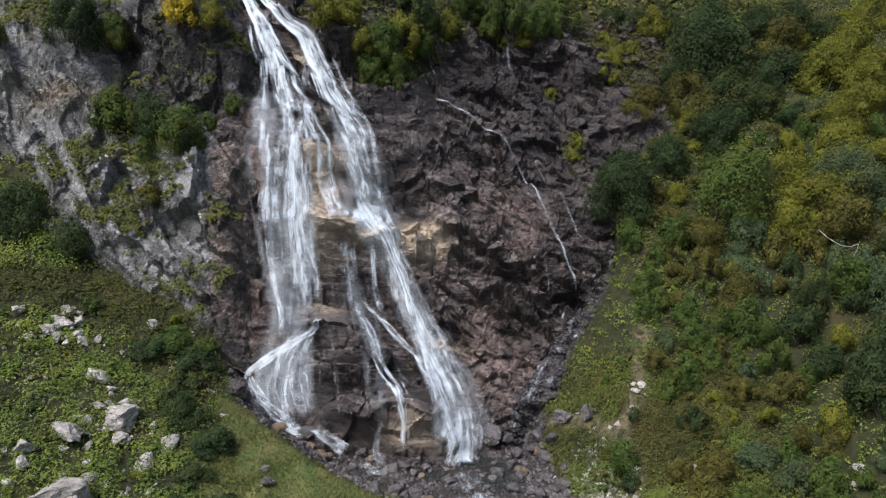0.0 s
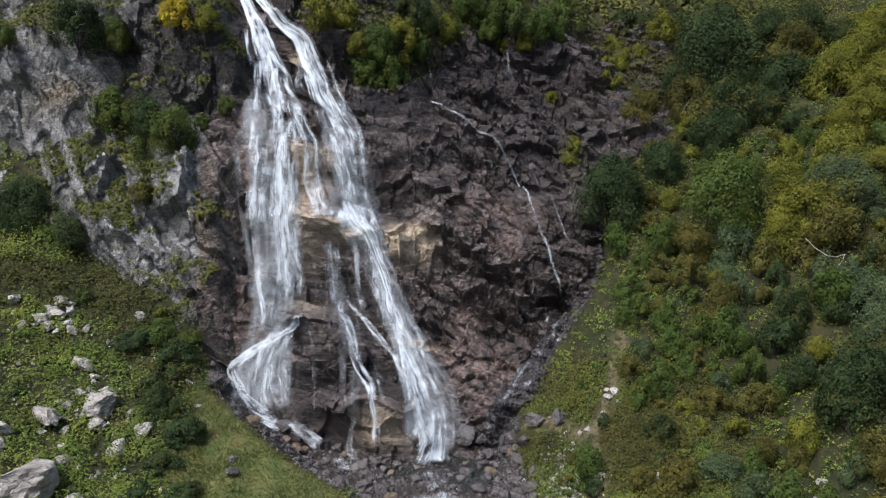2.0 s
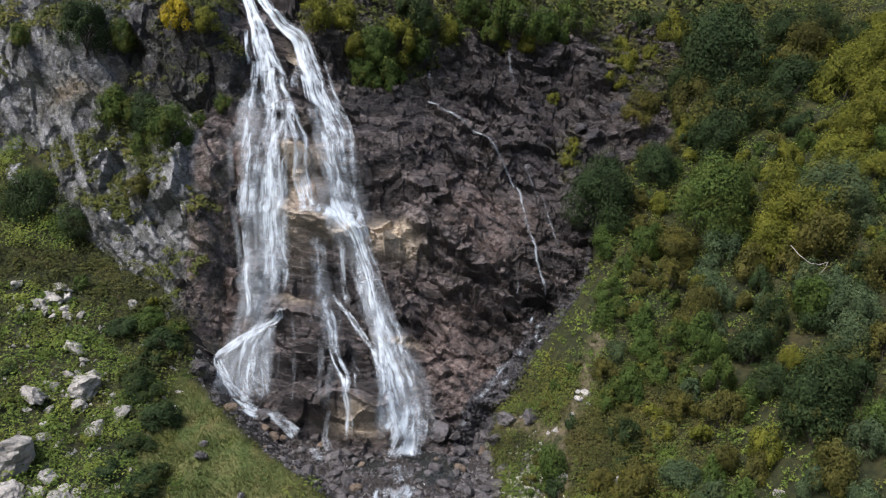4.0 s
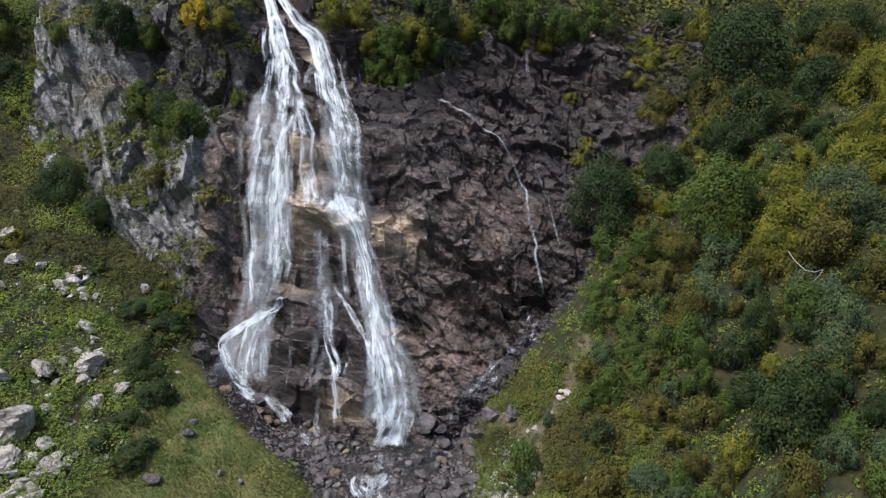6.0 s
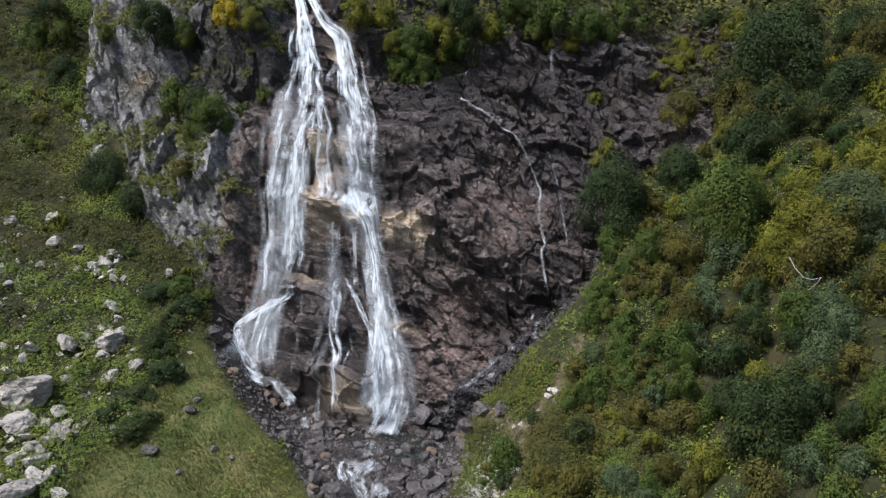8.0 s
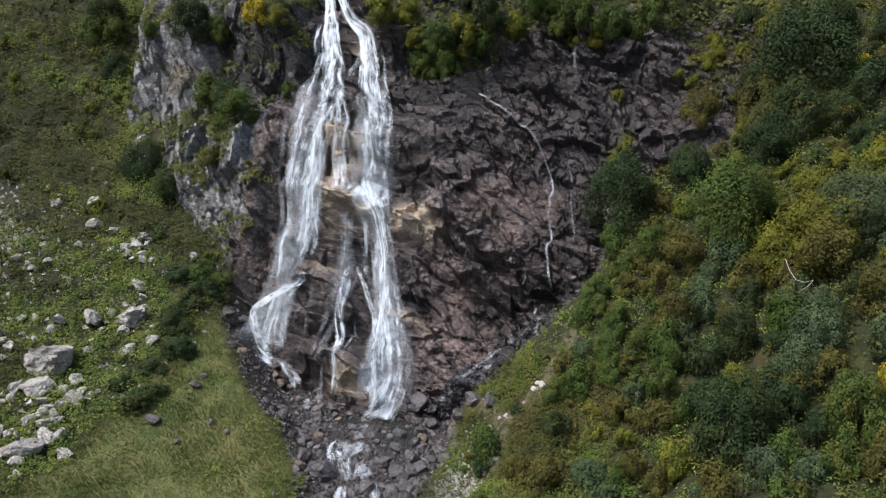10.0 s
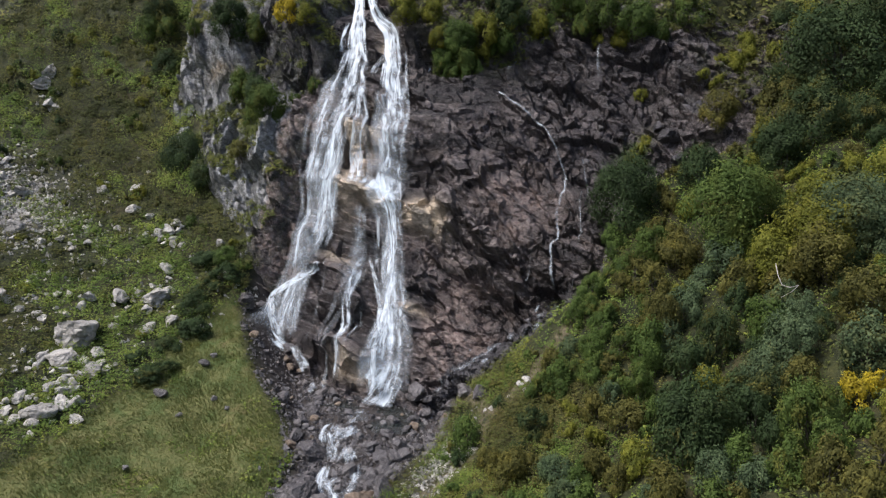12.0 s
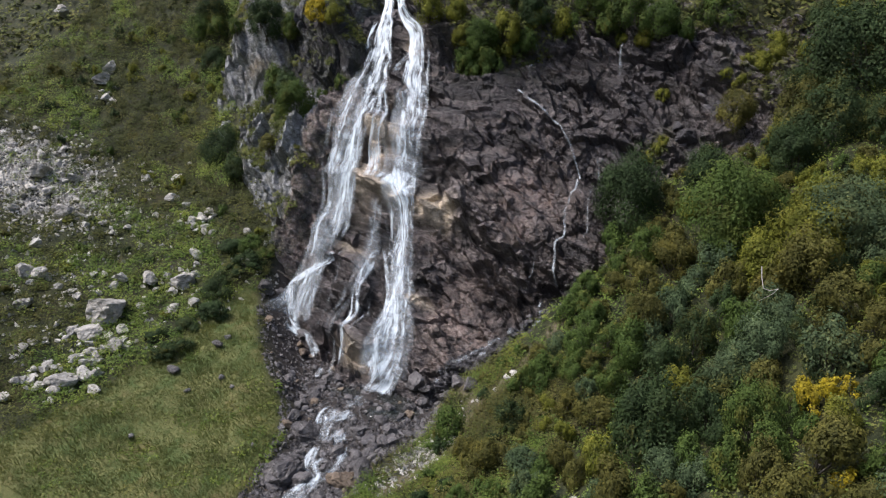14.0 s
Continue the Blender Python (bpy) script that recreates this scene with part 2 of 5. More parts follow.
LEAF = {
    "dark green": leaf_material("leaf_dark_green", (0.01857, 0.03277, 0.01202), (0.0437, 0.07429, 0.02622), (0.09286, 0.1333, 0.04588), patch=2.4, turn=0.5),
    "grey-green": leaf_material("leaf_grey_green", (0.02804, 0.04715, 0.02294), (0.09431, 0.1402, 0.06372), (0.2103, 0.265, 0.1274), patch=2.4, turn=0.35),
    "mid-green": leaf_material("leaf_mid_green", (0.02587, 0.04805, 0.01109), (0.08501, 0.1349, 0.02957), (0.1756, 0.2356, 0.06098), patch=2.4, turn=0.5),
    "yellow-green": leaf_material("leaf_yellow_green", (0.0574, 0.07216, 0.01148), (0.1853, 0.1968, 0.02788), (0.328, 0.3157, 0.0574), patch=2.4, turn=0.5),
    "olive-brown": leaf_material("leaf_olive_brown", (0.0378, 0.042, 0.01176), (0.1218, 0.1201, 0.0294), (0.2352, 0.21, 0.0546), patch=2.4, turn=0.5),
    "golden yellow": leaf_material("leaf_golden", (0.16, 0.125, 0.010), (0.50, 0.40, 0.026), (0.66, 0.57, 0.06), patch=2.4, turn=0.5),
}
M_HERB = leaf_material("low_herbs", (0.03213, 0.04234, 0.0144), (0.1021, 0.1252, 0.0324), (0.2173, 0.2029, 0.0585), patch=0.32, warm=0.35)
M_BRIGHT = leaf_material("bright_herbs", (0.034, 0.07, 0.016), (0.128, 0.192, 0.038), (0.29, 0.33, 0.062), patch=0.4, warm=0.6)
M_HEATH = leaf_material("dark_heath", (0.02383, 0.03317, 0.01045), (0.07148, 0.08478, 0.02375), (0.1624, 0.1474, 0.0437), patch=0.5, warm=0.22)
M_GRASS = leaf_material("pale_grass", (0.100, 0.122, 0.036), (0.205, 0.230, 0.080), (0.36, 0.325, 0.155), patch=0.45, warm=0.45)
M_DRY = leaf_material("dry_herbs", (0.02878, 0.02942, 0.01023), (0.08315, 0.08315, 0.02814), (0.1599, 0.1439, 0.05437), patch=0.5, warm=0.3)

# ---- the lie of the land ----
# The hillside is laid out on a slanting sheet: u runs along the hill (x), v climbs it at 40 degrees, w stands off it.
CT, ST = math.cos(radians(40)), math.sin(radians(40))


def to_world(u, v, w):
    return np.stack([u + 0 * v, 38 + v * CT - w * ST, v * ST + w * CT], -1)


def soft(a, k=0.6):
    """A rounded max(a, 0)."""
    return np.maximum(a, 0) + k * np.log1p(np.exp(-np.abs(a) / k))


def smax(a, b, k=0.5):
    return b + soft(a - b, k)


def bump(u, v, u0, v0, ru, rv, a):
    return a * np.exp(-((u - u0) / ru) ** 2 - ((v - v0) / rv) ** 2)


def ramp(x, a, b):
    s = np.clip((x - a) / (b - a), 0, 1)
    return s * s * (3 - 2 * s)


def quad(u, v, q, ul, vl, gu, gv):
    """A bent plane, going on straight with the slopes gu, gv outside the ranges ul, vl."""
    a, b = np.clip(u, *ul), np.clip(v, *vl)
    w = q[0] + q[1] * a + q[2] * b + q[3] * a * a + q[4] * a * b + q[5] * b * b
    w = w + np.where(u < ul[0], gu[0], gu[1]) * (u - a) + np.where(v < vl[0], gv[0], gv[1]) * (v - b)
    return w


CLIFF_SHAPE = [(-6, 18, 3, 2.5, 1.2), (1, 16.5, 3.5, 3, 1.0), (-1, 1, 4, 2.5, 1.0), (6.2, 8.5, 2.2, 3, -0.9), (0.5, 28, 3.2, 3.2, -1.8),
               (10, 22, 2.5, 3, -1.1), (-11.5, 5, 2, 3, -0.8), (-3.0, 10.3, 4, 1.3, -1.0), (-6.5, 13.8, 5, 1.0, 0.3),
               (4.3, 9.6, 1.9, 1.3, -1.2), (3.7, 5.4, 2.0, 1.5, 0.9), (3.6, 16.4, 2.2, 0.9, 0.6), (3.2, 13.4, 2.0, 0.8, -0.5), (-6.0, 5.8, 2.6, 1.5, 0.8), (-12.2, 11, 0.9, 6, -0.9),
               (-2.6, 12.9, 1.7, 1.2, 1.1), (-6.5, 13.3, 1.5, 1.1, 0.2), (-8.4, 17.3, 2.0, 1.6, 1.2), (-13.5, 29.5, 2.2, 2.5, -3.4), (-9.9, 25.5, 2.4, 1.8, -0.9), (-11.9, 21.8, 1.6, 1.8, -0.9),
               (-7.5, 18.8, 2.2, 1.3, -1.0), (-7.3, 14.6, 1.6, 2.2, 0.6), (-11.2, 15.0, 1.2, 2.0, 0.8), (-2.6, 10.0, 1.5, 1.5, 0.9), (-0.4, 14.4, 1.3, 1.0, 0.5), (-6.8, 25, 1.8, 2.0, -0.8)]
# the broad swells and hollows of the dry side of the face
CLIFF_SWELL = [(0.3, 14.1, -0.5), (4.4, 18.7, -1.3), (9.5, 22.3, 1.2), (6.9, 23.4, -1.1), (14.3, 29.9, 1.7), (8.1, 30.1, -0.4), (11.4, 34.0, 2.0), (2.4, 34.0, -0.4), (-4.1, 23.5, 0.4),
               (3.1, 14.0, 1.0), (4.5, 8.7, -1.0), (-0.5, 7.9, 0.8), (3.5, 26.6, -0.8), (9.1, 29.6, -0.6), (-1.0, 1.0, 1.0), (5.0, 12.7, 0.4), (-11.2, 9.3, -0.6), (4.7, 2.1, -0.6), (11.3, 14.5, 0.7), (11.5, 18.5, 0.7)]


def cliff_w(u, v):
    w = quad(u, v, (-1.085, -0.122, 0.2595, -0.0007, -0.0134, -0.0023), (-16, 13), (-2, 36), (0.2, 0.05), (0.3, 0.0))
    for b in CLIFF_SHAPE:
        w = w + bump(u, v, *b)
    for u0, v0, a in CLIFF_SWELL:
        w = w + bump(u, v, u0, v0, 3.0, 3.0, a)
    return w


def left_w(u, v):
    w = quad(u, v, (3.15, -0.107, -0.324, 0.0049, 0.0085, 0.0169), (-48, 2), (-12, 26), (-0.2, -0.1), (-0.62, 0.1))
    return w - 2.6 * soft(u - left_bank(v), 0.35)


def right_w(u, v):
    w = quad(u, v, (-0.12, 0.169, 0.0088, 0.0092, -0.0171, 0.0043), (6, 29), (-6, 36), (0.2, 0.3), (-0.6, 0.0))
    return w - 1.3 * ramp(u, 13, 20) - np.interp(v, [-2, 0, 2, 8, 11, 14], [1.3, 1.2, 1.0, 1.2, 2.0, 5.0]) * soft(right_bank(v) - u, 0.5)


def bed_w(u, v):
    return -smax(-(1.05 + 0.022 * u - 0.6 * v), -(-0.45 - 1.0 * v), 0.3)


def left_bank(v):
    return np.interp(v, [-60, -30, -18, -12, -9.5, -6, -4, -1.3, 0, 2.2, 5, 12], [30, 16, 6.5, 3.8, 3.0, 1.0, -1.5, -6.6, -8.3, -11.2, -13.0, -14.5])


def right_bank(v):
    return np.interp(v, [-60, -30, -18, -12, -6, -2, 2, 5, 10, 14, 20, 22.5, 25, 31, 36], [36, 20, 10.5, 8.6, 8.2, 7.6, 7.8, 9.4, 11.2, 12.0, 12.0, 14.0, 17.0, 18.7, 20])


CRAG_SWELL = [(-28.5, 17.7, -1.6), (-23.9, 23.4, 0.7), (-25.2, 13.5, -0.8), (-23.7, 20.0, -1.1), (-14.6, 13.5, -0.6), (-23.2, 12.7, -0.4), (-18.2, 15.5, -0.3), (-24.7, 22.3, 2.0), (-14.9, 17.8, 0.6), (-20.4, 13.4, 1.2), (-15.0, 21.5, -1.9)]


def crag_w(u, v):
    w = 1.6 + 0.084 * u + 0.4535 * v + bump(u, v, -14.5, 13, 2.5, 3, 1.0) + bump(u, v, -15.5, 24, 2.5, 2, 1.6) + bump(u, v, -14, 19, 2, 2, -0.9)
    w = w - 1.1 * soft(v - 25.8, 0.5) * ramp(u, -22, -17)
    for u0, v0, a in CRAG_SWELL:
        w = w + bump(u, v, u0, v0, 3.0, 3.0, a)
    w = w - 2.2 * soft(u + 12.9 + 1.8 * ramp(v, 22, 26), 0.3) - 2.0 * soft(crag_left(v) - u, 0.4)
    return w


def right_edge(v):
    """Where the growth on the bank gives way to the gully and the stream bed."""
    return np.interp(v, [-60, -30, -18, -12, -6, -2, 0, 2, 4, 6, 8, 10, 12, 14, 20, 22.5, 25, 31, 36], [36, 20, 10.5, 8.4, 7.8, 7.0, 6.4, 5.9, 6.6, 7.5, 8.5, 9.8, 11.0, 11.6, 12.0, 14.0, 17.0, 18.7, 20])


def crag_left(v):
    return np.interp(v, [6, 10, 12.5, 14.5, 18, 22, 26, 30], [-17.0, -19.0, -24.0, -29.5, -31.3, -31.3, -32.6, -33])


def ground_w(u, v):
    w = smax(left_w(u, v), right_w(u, v), 0.4)
    w = smax(w, bed_w(u, v), 0.3)
    w = smax(w, cliff_w(u, v) - 2.4 - 2.0 * soft(-6 - v, 0.5), 0.4)
    # unseen far side of the valley behind the flight, added to block low skylight
    w = w + 3.1 * np.minimum(soft(-55 - v, 5.0), 60)
    return smax(w, crag_w(u, v) - 2.0, 0.4)

# ---- noise on arrays ----


def hashed(ix, iy, iz, seed):
    h = (ix.astype(np.int64) * 374761393 + iy.astype(np.int64) * 668265263 + iz.astype(np.int64) * 2147483647 + seed * 1274126177) & 0xFFFFFFFF
    h = ((h ^ (h >> 13)) * 1274126177) & 0xFFFFFFFF
    h = ((h ^ (h >> 15)) * 2246822519) & 0xFFFFFFFF
    return ((h ^ (h >> 16)) & 0xFFFFFF) / float(0x1000000)


def value_noise(p, seed=0):
    i = np.floor(p).astype(np.int64)
    f = p - i
    f = f * f * f * (f * (f * 6 - 15) + 10)
    total = 0.0
    for a in (0, 1):
        for b in (0, 1):
            for c in (0, 1):
                k = (f[:, 0] if a else 1 - f[:, 0]) * (f[:, 1] if b else 1 - f[:, 1]) * (f[:, 2] if c else 1 - f[:, 2])
                total = total + k * hashed(i[:, 0] + a, i[:, 1] + b, i[:, 2] + c, seed)
    return 2 * total - 1


def fbm(p, octaves=4, gain=0.5, seed=0):
    total, a = 0.0, 1.0
    for o in range(octaves):
        total = total + a * value_noise(p * 2.03 ** o + 17.3 * o, seed + o)
        a *= gain
    return total


def cells(p, seed=0):
    """The nearest and second nearest of scattered seeds: distances, three random numbers of the nearest, and the way from it."""
    i = np.floor(p).astype(np.int64)
    n = len(p)
    f1, f2 = np.full(n, 9.0), np.full(n, 9.0)
    rnd, way = np.zeros((n, 3)), np.zeros((n, 3))
    for a in (-1, 0, 1):
        for b in (-1, 0, 1):
            for c in (-1, 0, 1):
                q = i + (a, b, c)
                s = np.stack([hashed(q[:, 0], q[:, 1], q[:, 2], seed + j) for j in range(3)], -1)
                d = p - (q + s)
                r = np.sqrt((d * d).sum(1))
                near = r < f1
                f2 = np.where(near, f1, np.minimum(f2, r))
                f1 = np.where(near, r, f1)
                way[near] = d[near]
                rnd[near] = np.stack([hashed(q[near, 0], q[near, 1], q[near, 2], seed + 10 + j) for j in range(3)], -1)
    return f1, f2, rnd, way


def blocks(p, size, amp, lean, seed, crack=0.3, bend=0.25):
    """Broken rock: slabs of about that size (three numbers), each standing off and tilted by chance, with open joints."""
    m = np.array(Euler([radians(a) for a in lean]).to_matrix())
    q = (p @ m) / np.array(size)
    f1, f2, rnd, way = cells(q + bend * fbm(q, 2, seed=seed + 5)[:, None], seed)
    out = amp * (2 * rnd[:, 0] - 1) + amp * 1.3 * ((way * (2 * rnd - 1)).sum(1))
    return out - crack * amp * np.exp(-((f2 - f1) / 0.07) ** 2)


def layers(p, thick, length, amp, dip, seed, turn=0.0, warp=0.25):
    """Bedded rock: courses of about that thickness, broken into lengths, each standing off and canted by chance."""
    m = np.array(Euler((radians(turn), radians(dip), radians(14))).to_matrix())
    q = (p + warp * np.stack([fbm(p / 1.7 + 9 * i, 3, seed=seed + i) for i in range(3)], -1) * thick ** 0.5) @ m
    lb = q[:, 2] / thick + 0.7 * fbm(p / (5 * thick + 1), 2, seed=seed + 3)

    def course(k, f):
        zero = np.zeros_like(k)
        la = q[:, 0] / (length * (0.6 + 0.8 * hashed(k, zero, zero, seed + 4))) + 7 * hashed(k, zero, zero, seed)
        j = np.floor(la)
        g = la - j
        h1, h2, h3 = (hashed(k, j, zero, seed + 20 + i) for i in range(3))
        return amp * (2 * h1 - 1) + amp * (f - 0.5) * (2.6 * h2 - 0.5) + amp * 0.8 * (g - 0.5) * (2 * h3 - 1), hashed(k, j, zero, seed + 31)

    k = np.floor(lb)
    f = lb - k
    (o1, t1), (o2, t2) = course(k, f), course(k + 1, 0 * f)
    s = ramp(f, 1 - min(0.3, 0.1 / thick), 1.0)
    return o1 + (o2 - o1) * s, t1 + (t2 - t1) * s


# ---- sheets of land ----


def link_mesh(name, verts, faces, material, smooth=False):
    me = bpy.data.meshes.new(name)
    verts = np.asarray(verts, np.float32)
    faces = np.asarray(faces, np.int32)
    me.vertices.add(len(verts))
    me.vertices.foreach_set("co", verts.ravel())
    k = faces.shape[1]
    me.loops.add(faces.size)
    me.loops.foreach_set("vertex_index", faces.ravel())
    me.polygons.add(len(faces))
    me.polygons.foreach_set("loop_start", np.arange(0, faces.size, k, dtype=np.int32))
    me.polygons.foreach_set("use_smooth", np.full(len(faces), smooth))
    me.update(calc_edges=True)
    me.validate()
    me.materials.append(material)
    return me


def grid_faces(nu, nv):
    a = (np.arange(nu - 1)[:, None] * nv + np.arange(nv - 1)[None, :]).ravel()
    return np.stack([a, a + nv, a + nv + 1, a + 1], -1)


def paint(me, name, values):
    at = me.attributes.new(name, "FLOAT", "POINT")
    at.data.foreach_set("value", np.clip(np.asarray(values, np.float32).ravel(), 0, 1))


class Sheet:
    """A piece of land over a grid of u and v, with its relief."""

    def __init__(self, us, vs, shape):
        self.us, self.vs = us, vs
        u, v = (a.ravel() for a in np.meshgrid(us, vs, indexing="ij"))
        self.u, self.v = u, v
        self.w = shape(u, v)
        self.h = self.w.reshape(len(us), len(vs))

    def at(self, u, v):
        u, v = np.broadcast_arrays(np.asarray(u, float), np.asarray(v, float))
        i = np.clip(np.searchsorted(self.us, u) - 1, 0, len(self.us) - 2)
        j = np.clip(np.searchsorted(self.vs, v) - 1, 0, len(self.vs) - 2)
        a = np.clip((u - self.us[i]) / (self.us[i + 1] - self.us[i]), 0, 1)
        b = np.clip((v - self.vs[j]) / (self.vs[j + 1] - self.vs[j]), 0, 1)
        h = self.h
        w = (h[i, j] * (1 - a) + h[i + 1, j] * a) * (1 - b) + (h[i, j + 1] * (1 - a) + h[i + 1, j + 1] * a) * b
        inside = (u >= self.us[0]) & (u <= self.us[-1]) & (v >= self.vs[0]) & (v <= self.vs[-1])
        return np.where(inside, w, -99.0)

    def build(self, name, material, smooth=False):
        me = link_mesh(name, to_world(self.u, self.v, self.w), grid_faces(len(self.us), len(self.vs)), material, smooth)
        return new(name, me)


TONE = {}


def cliff_relief(u, v):
    w = cliff_w(u, v)
    p = to_world(u, v, w)
    w = w + 0.4 * fbm(p / 5.0, 3, seed=3) + blocks(p, (3.6, 3.0, 2.2), 0.42, (10, 22, 0), 11, 0.0)
    left, right = 1 - ramp(u + fbm(p / 3, 2, seed=31), -2.5, 1.5), ramp(u + fbm(p / 3, 2, seed=31), -2.5, 1.5)
    tone = 0
    for share, d, sd in ((left, 8, 100), (right, 27, 200)):
        beds = [(2.6, 12.0, 0.5, d - 2), (1.0, 6.5, 0.42, d), (0.45, 3.0, 0.16, d + 3)]
        for b, (thick, length, amp, dip) in enumerate(beds):
            o, t = layers(p, thick, length, amp, dip, sd + 30 * b, warp=0.12)
            w = w + share * o * (1.0 if sd == 100 else (0.75, 0.6, 0.7)[b])
            tone = tone + share * t * (0.25, 0.4, 0.35)[b]
    w = w - 0.25 * ramp(-u, -4, -1)
    TONE["cliff"] = 0.5 + 1.5 * (tone - 0.5) + 0.1 * fbm(p / 2.5, 3, seed=88)
    # wedges and slabs broken across the beds
    w = w + right * (blocks(p, (2.3, 1.6, 1.0), 0.34, (-16, 38, 12), 27, 0.25, 0.12) + blocks(p, (0.95, 0.8, 0.45), 0.13, (12, 30, -10), 29, 0.2, 0.12))
    w = w + blocks(p, (1.5, 1.4, 1.0), 0.1, (14, 26, 10), 23, 0.0) + 0.025 * fbm(p / 0.5, 3, seed=9)
    # large smooth slabs low on the dry side
    base = cliff_w(u, v)
    slab = np.clip(bump(u, v, 4.0, 5.6, 2.1, 2.6, 1.3) + bump(u, v, 4.4, 17.4, 1.7, 1.7, 0.8), 0, 1)
    w = w + slab * (blocks(p, (2.6, 2.0, 2.4), 0.5, (8, 24, 14), 91, 0.3, 0.05) - 0.6 * (w - base))
    # worn smooth where the left fall slides off the buttress
    worn = np.clip(bump(u, v, -9.2, 4.2, 2.7, 4.0, 1.15) + bump(u, v, -6.6, 14.6, 2.0, 2.8, 0.8), 0, 1)
    w = base + (w - base) * (1 - 0.8 * worn)
    # the ledges that break the fall, with hollows beneath them
    for lu, lv, ru, d in LEDGES:
        m = np.exp(-((u - lu) / ru) ** 4)
        s = v - lv - 0.25 * np.sin(1.7 * u)
        w = w + d * m * (np.exp(-(s / 0.5) ** 2) + 0.8 * np.exp(-np.maximum(s, 0) / 1.2) * (s > 0) - 1.0 * np.exp(-((s + 1.1) / 0.8) ** 2))
    return w - 3.0 * soft(-14.5 - u, 0.3) - 0.8 * soft(u - right_bank(v) - 1.0, 0.4) - 1.5 * soft(-1.2 - v, 0.4)


LEDGES = [(-4.3, 13.1, 3.6, 0.3), (-6.8, 17.8, 2.6, 0.25), (-9.3, 24.6, 1.6, 0.4), (-6.8, 7.4, 2.2, 0.6), (-3.2, 2.2, 2.6, 0.5), (2.2, 13.0, 2.2, 0.5)]


def crag_relief(u, v):
    w = crag_w(u, v)
    p = to_world(u, v, w)
    w = w + 0.5 * fbm(p / 4.0, 3, seed=41)
    w = w + blocks(p, (2.9, 2.6, 3.8), 0.46, (0, -18, 15), 51, 0.0, 0.06) + blocks(p, (1.3, 1.1, 2.0), 0.2, (0, -24, 15), 57, 0.35, 0.06)
    (o1, t1), (o2, t2) = layers(p, 1.0, 2.6, 0.2, 55, 300, warp=0.06), layers(p, 0.35, 1.6, 0.085, 50, 330, warp=0.06)
    TONE["crag"] = 0.5 * t1 + 0.5 * t2
    w = w + o1 + o2 + blocks(p, (0.6, 0.6, 0.8), 0.05, (10, -20, 0), 61, 0.1)
    return w + 0.035 * fbm(p / 0.5, 3, seed=47)


def ground_relief(u, v):
    w = ground_w(u, v)
    p = to_world(u, v, w)
    return w + 0.35 * fbm(p / 4.0, 3, seed=71) + 0.10 * fbm(p / 0.9, 3, seed=77)


def steps(a, b, d):
    return np.linspace(a, b, max(2, int(round((b - a) / d)) + 1))


def reach(near0, near1, d, far):
    """Fine steps from near0 to near1, then ever longer ones out to the horizon."""
    g = np.cumsum(d * 1.22 ** np.arange(1, 80))
    g = g[g < far]
    return np.concatenate([near0 - g[::-1], steps(near0, near1, d), near1 + g])


LAND = Sheet(reach(-50, 36, 0.25, 900), reach(-13, 40, 0.25, 900), ground_relief)
CLIFF = Sheet(steps(-16.5, 21, 0.1), steps(-3, 41, 0.1), cliff_relief)
CRAG = Sheet(steps(-36, -9.5, 0.12), steps(5, 31, 0.12), crag_relief)


def top_w(u, v):
    return np.maximum(np.maximum(LAND.at(u, v), CLIFF.at(u, v)), CRAG.at(u, v))


def spot(u, v, up=0.0):
    """The place in the world of the surface at u, v, raised upright by that much."""
    p = to_world(np.float64(u), np.float64(v), top_w(u, v))
    return Vector((p[0], p[1], p[2] + up))


def lawn(u, v):
    """How far a place lies on the pale grass fan beside the stream, 0 to 1."""
    edge = np.interp(v, [-13, -8, -4, 0, 3], [-9.5, -10.5, -11.5, -12.5, -12.5])
    return ramp(u, edge - 0.7, edge + 0.7) * ramp(left_bank(v) - u, 0.0, 0.8) * ramp(-v, -3.5, -2.0) * ramp(v, -22, -17)


def path(u, v):
    """How near a place lies to the trodden path up the bank and its spur to the stream, 0 to 1."""
    near = np.full(np.shape(u), 99.0)
    for line in ([(12.5, 8.0), (11.9, 6.4), (11.5, 4.9), (11.3, 3.5), (10.7, 2.2), (9.8, 1.1), (10.4, -0.3), (10.3, -1.6), (9.6, -3.4), (9.4, -6.0)], [(9.8, 1.1), (8.2, 2.0), (6.7, 2.4)]):
        for (a, b), (c, d) in zip(line, line[1:]):
            t = np.clip(((u - a) * (c - a) + (v - b) * (d - b)) / ((c - a) ** 2 + (d - b) ** 2), 0, 1)
            near = np.minimum(near, np.hypot(u - a - t * (c - a), v - b - t * (d - b)))
    return ramp(-near, -0.75, -0.15)


ground = LAND.build("ground", M_SOIL, True)
_bed = ramp(LAND.u, left_bank(LAND.v) - 0.3, left_bank(LAND.v) + 0.5) * ramp(-LAND.u, -right_edge(LAND.v) - 0.4, -right_edge(LAND.v) + 0.4)
paint(ground.data, "bed", _bed * ramp(-LAND.v, -26, -22))
paint(ground.data, "grass", lawn(LAND.u, LAND.v))
paint(ground.data, "path", path(LAND.u, LAND.v))
paint(ground.data, "scree", bump(LAND.u, LAND.v, -38, 2, 7, 5, 1.0) + bump(LAND.u, LAND.v, 8.5, -2.8, 0.8, 2.4, 0.9))
tagged(ground, "steep mountain slope of mossy soil under low herbs", "hillside", kind="structure")
cliff = CLIFF.build("cliff", M_CLIFF)
paint(cliff.data, "tone", TONE["cliff"])
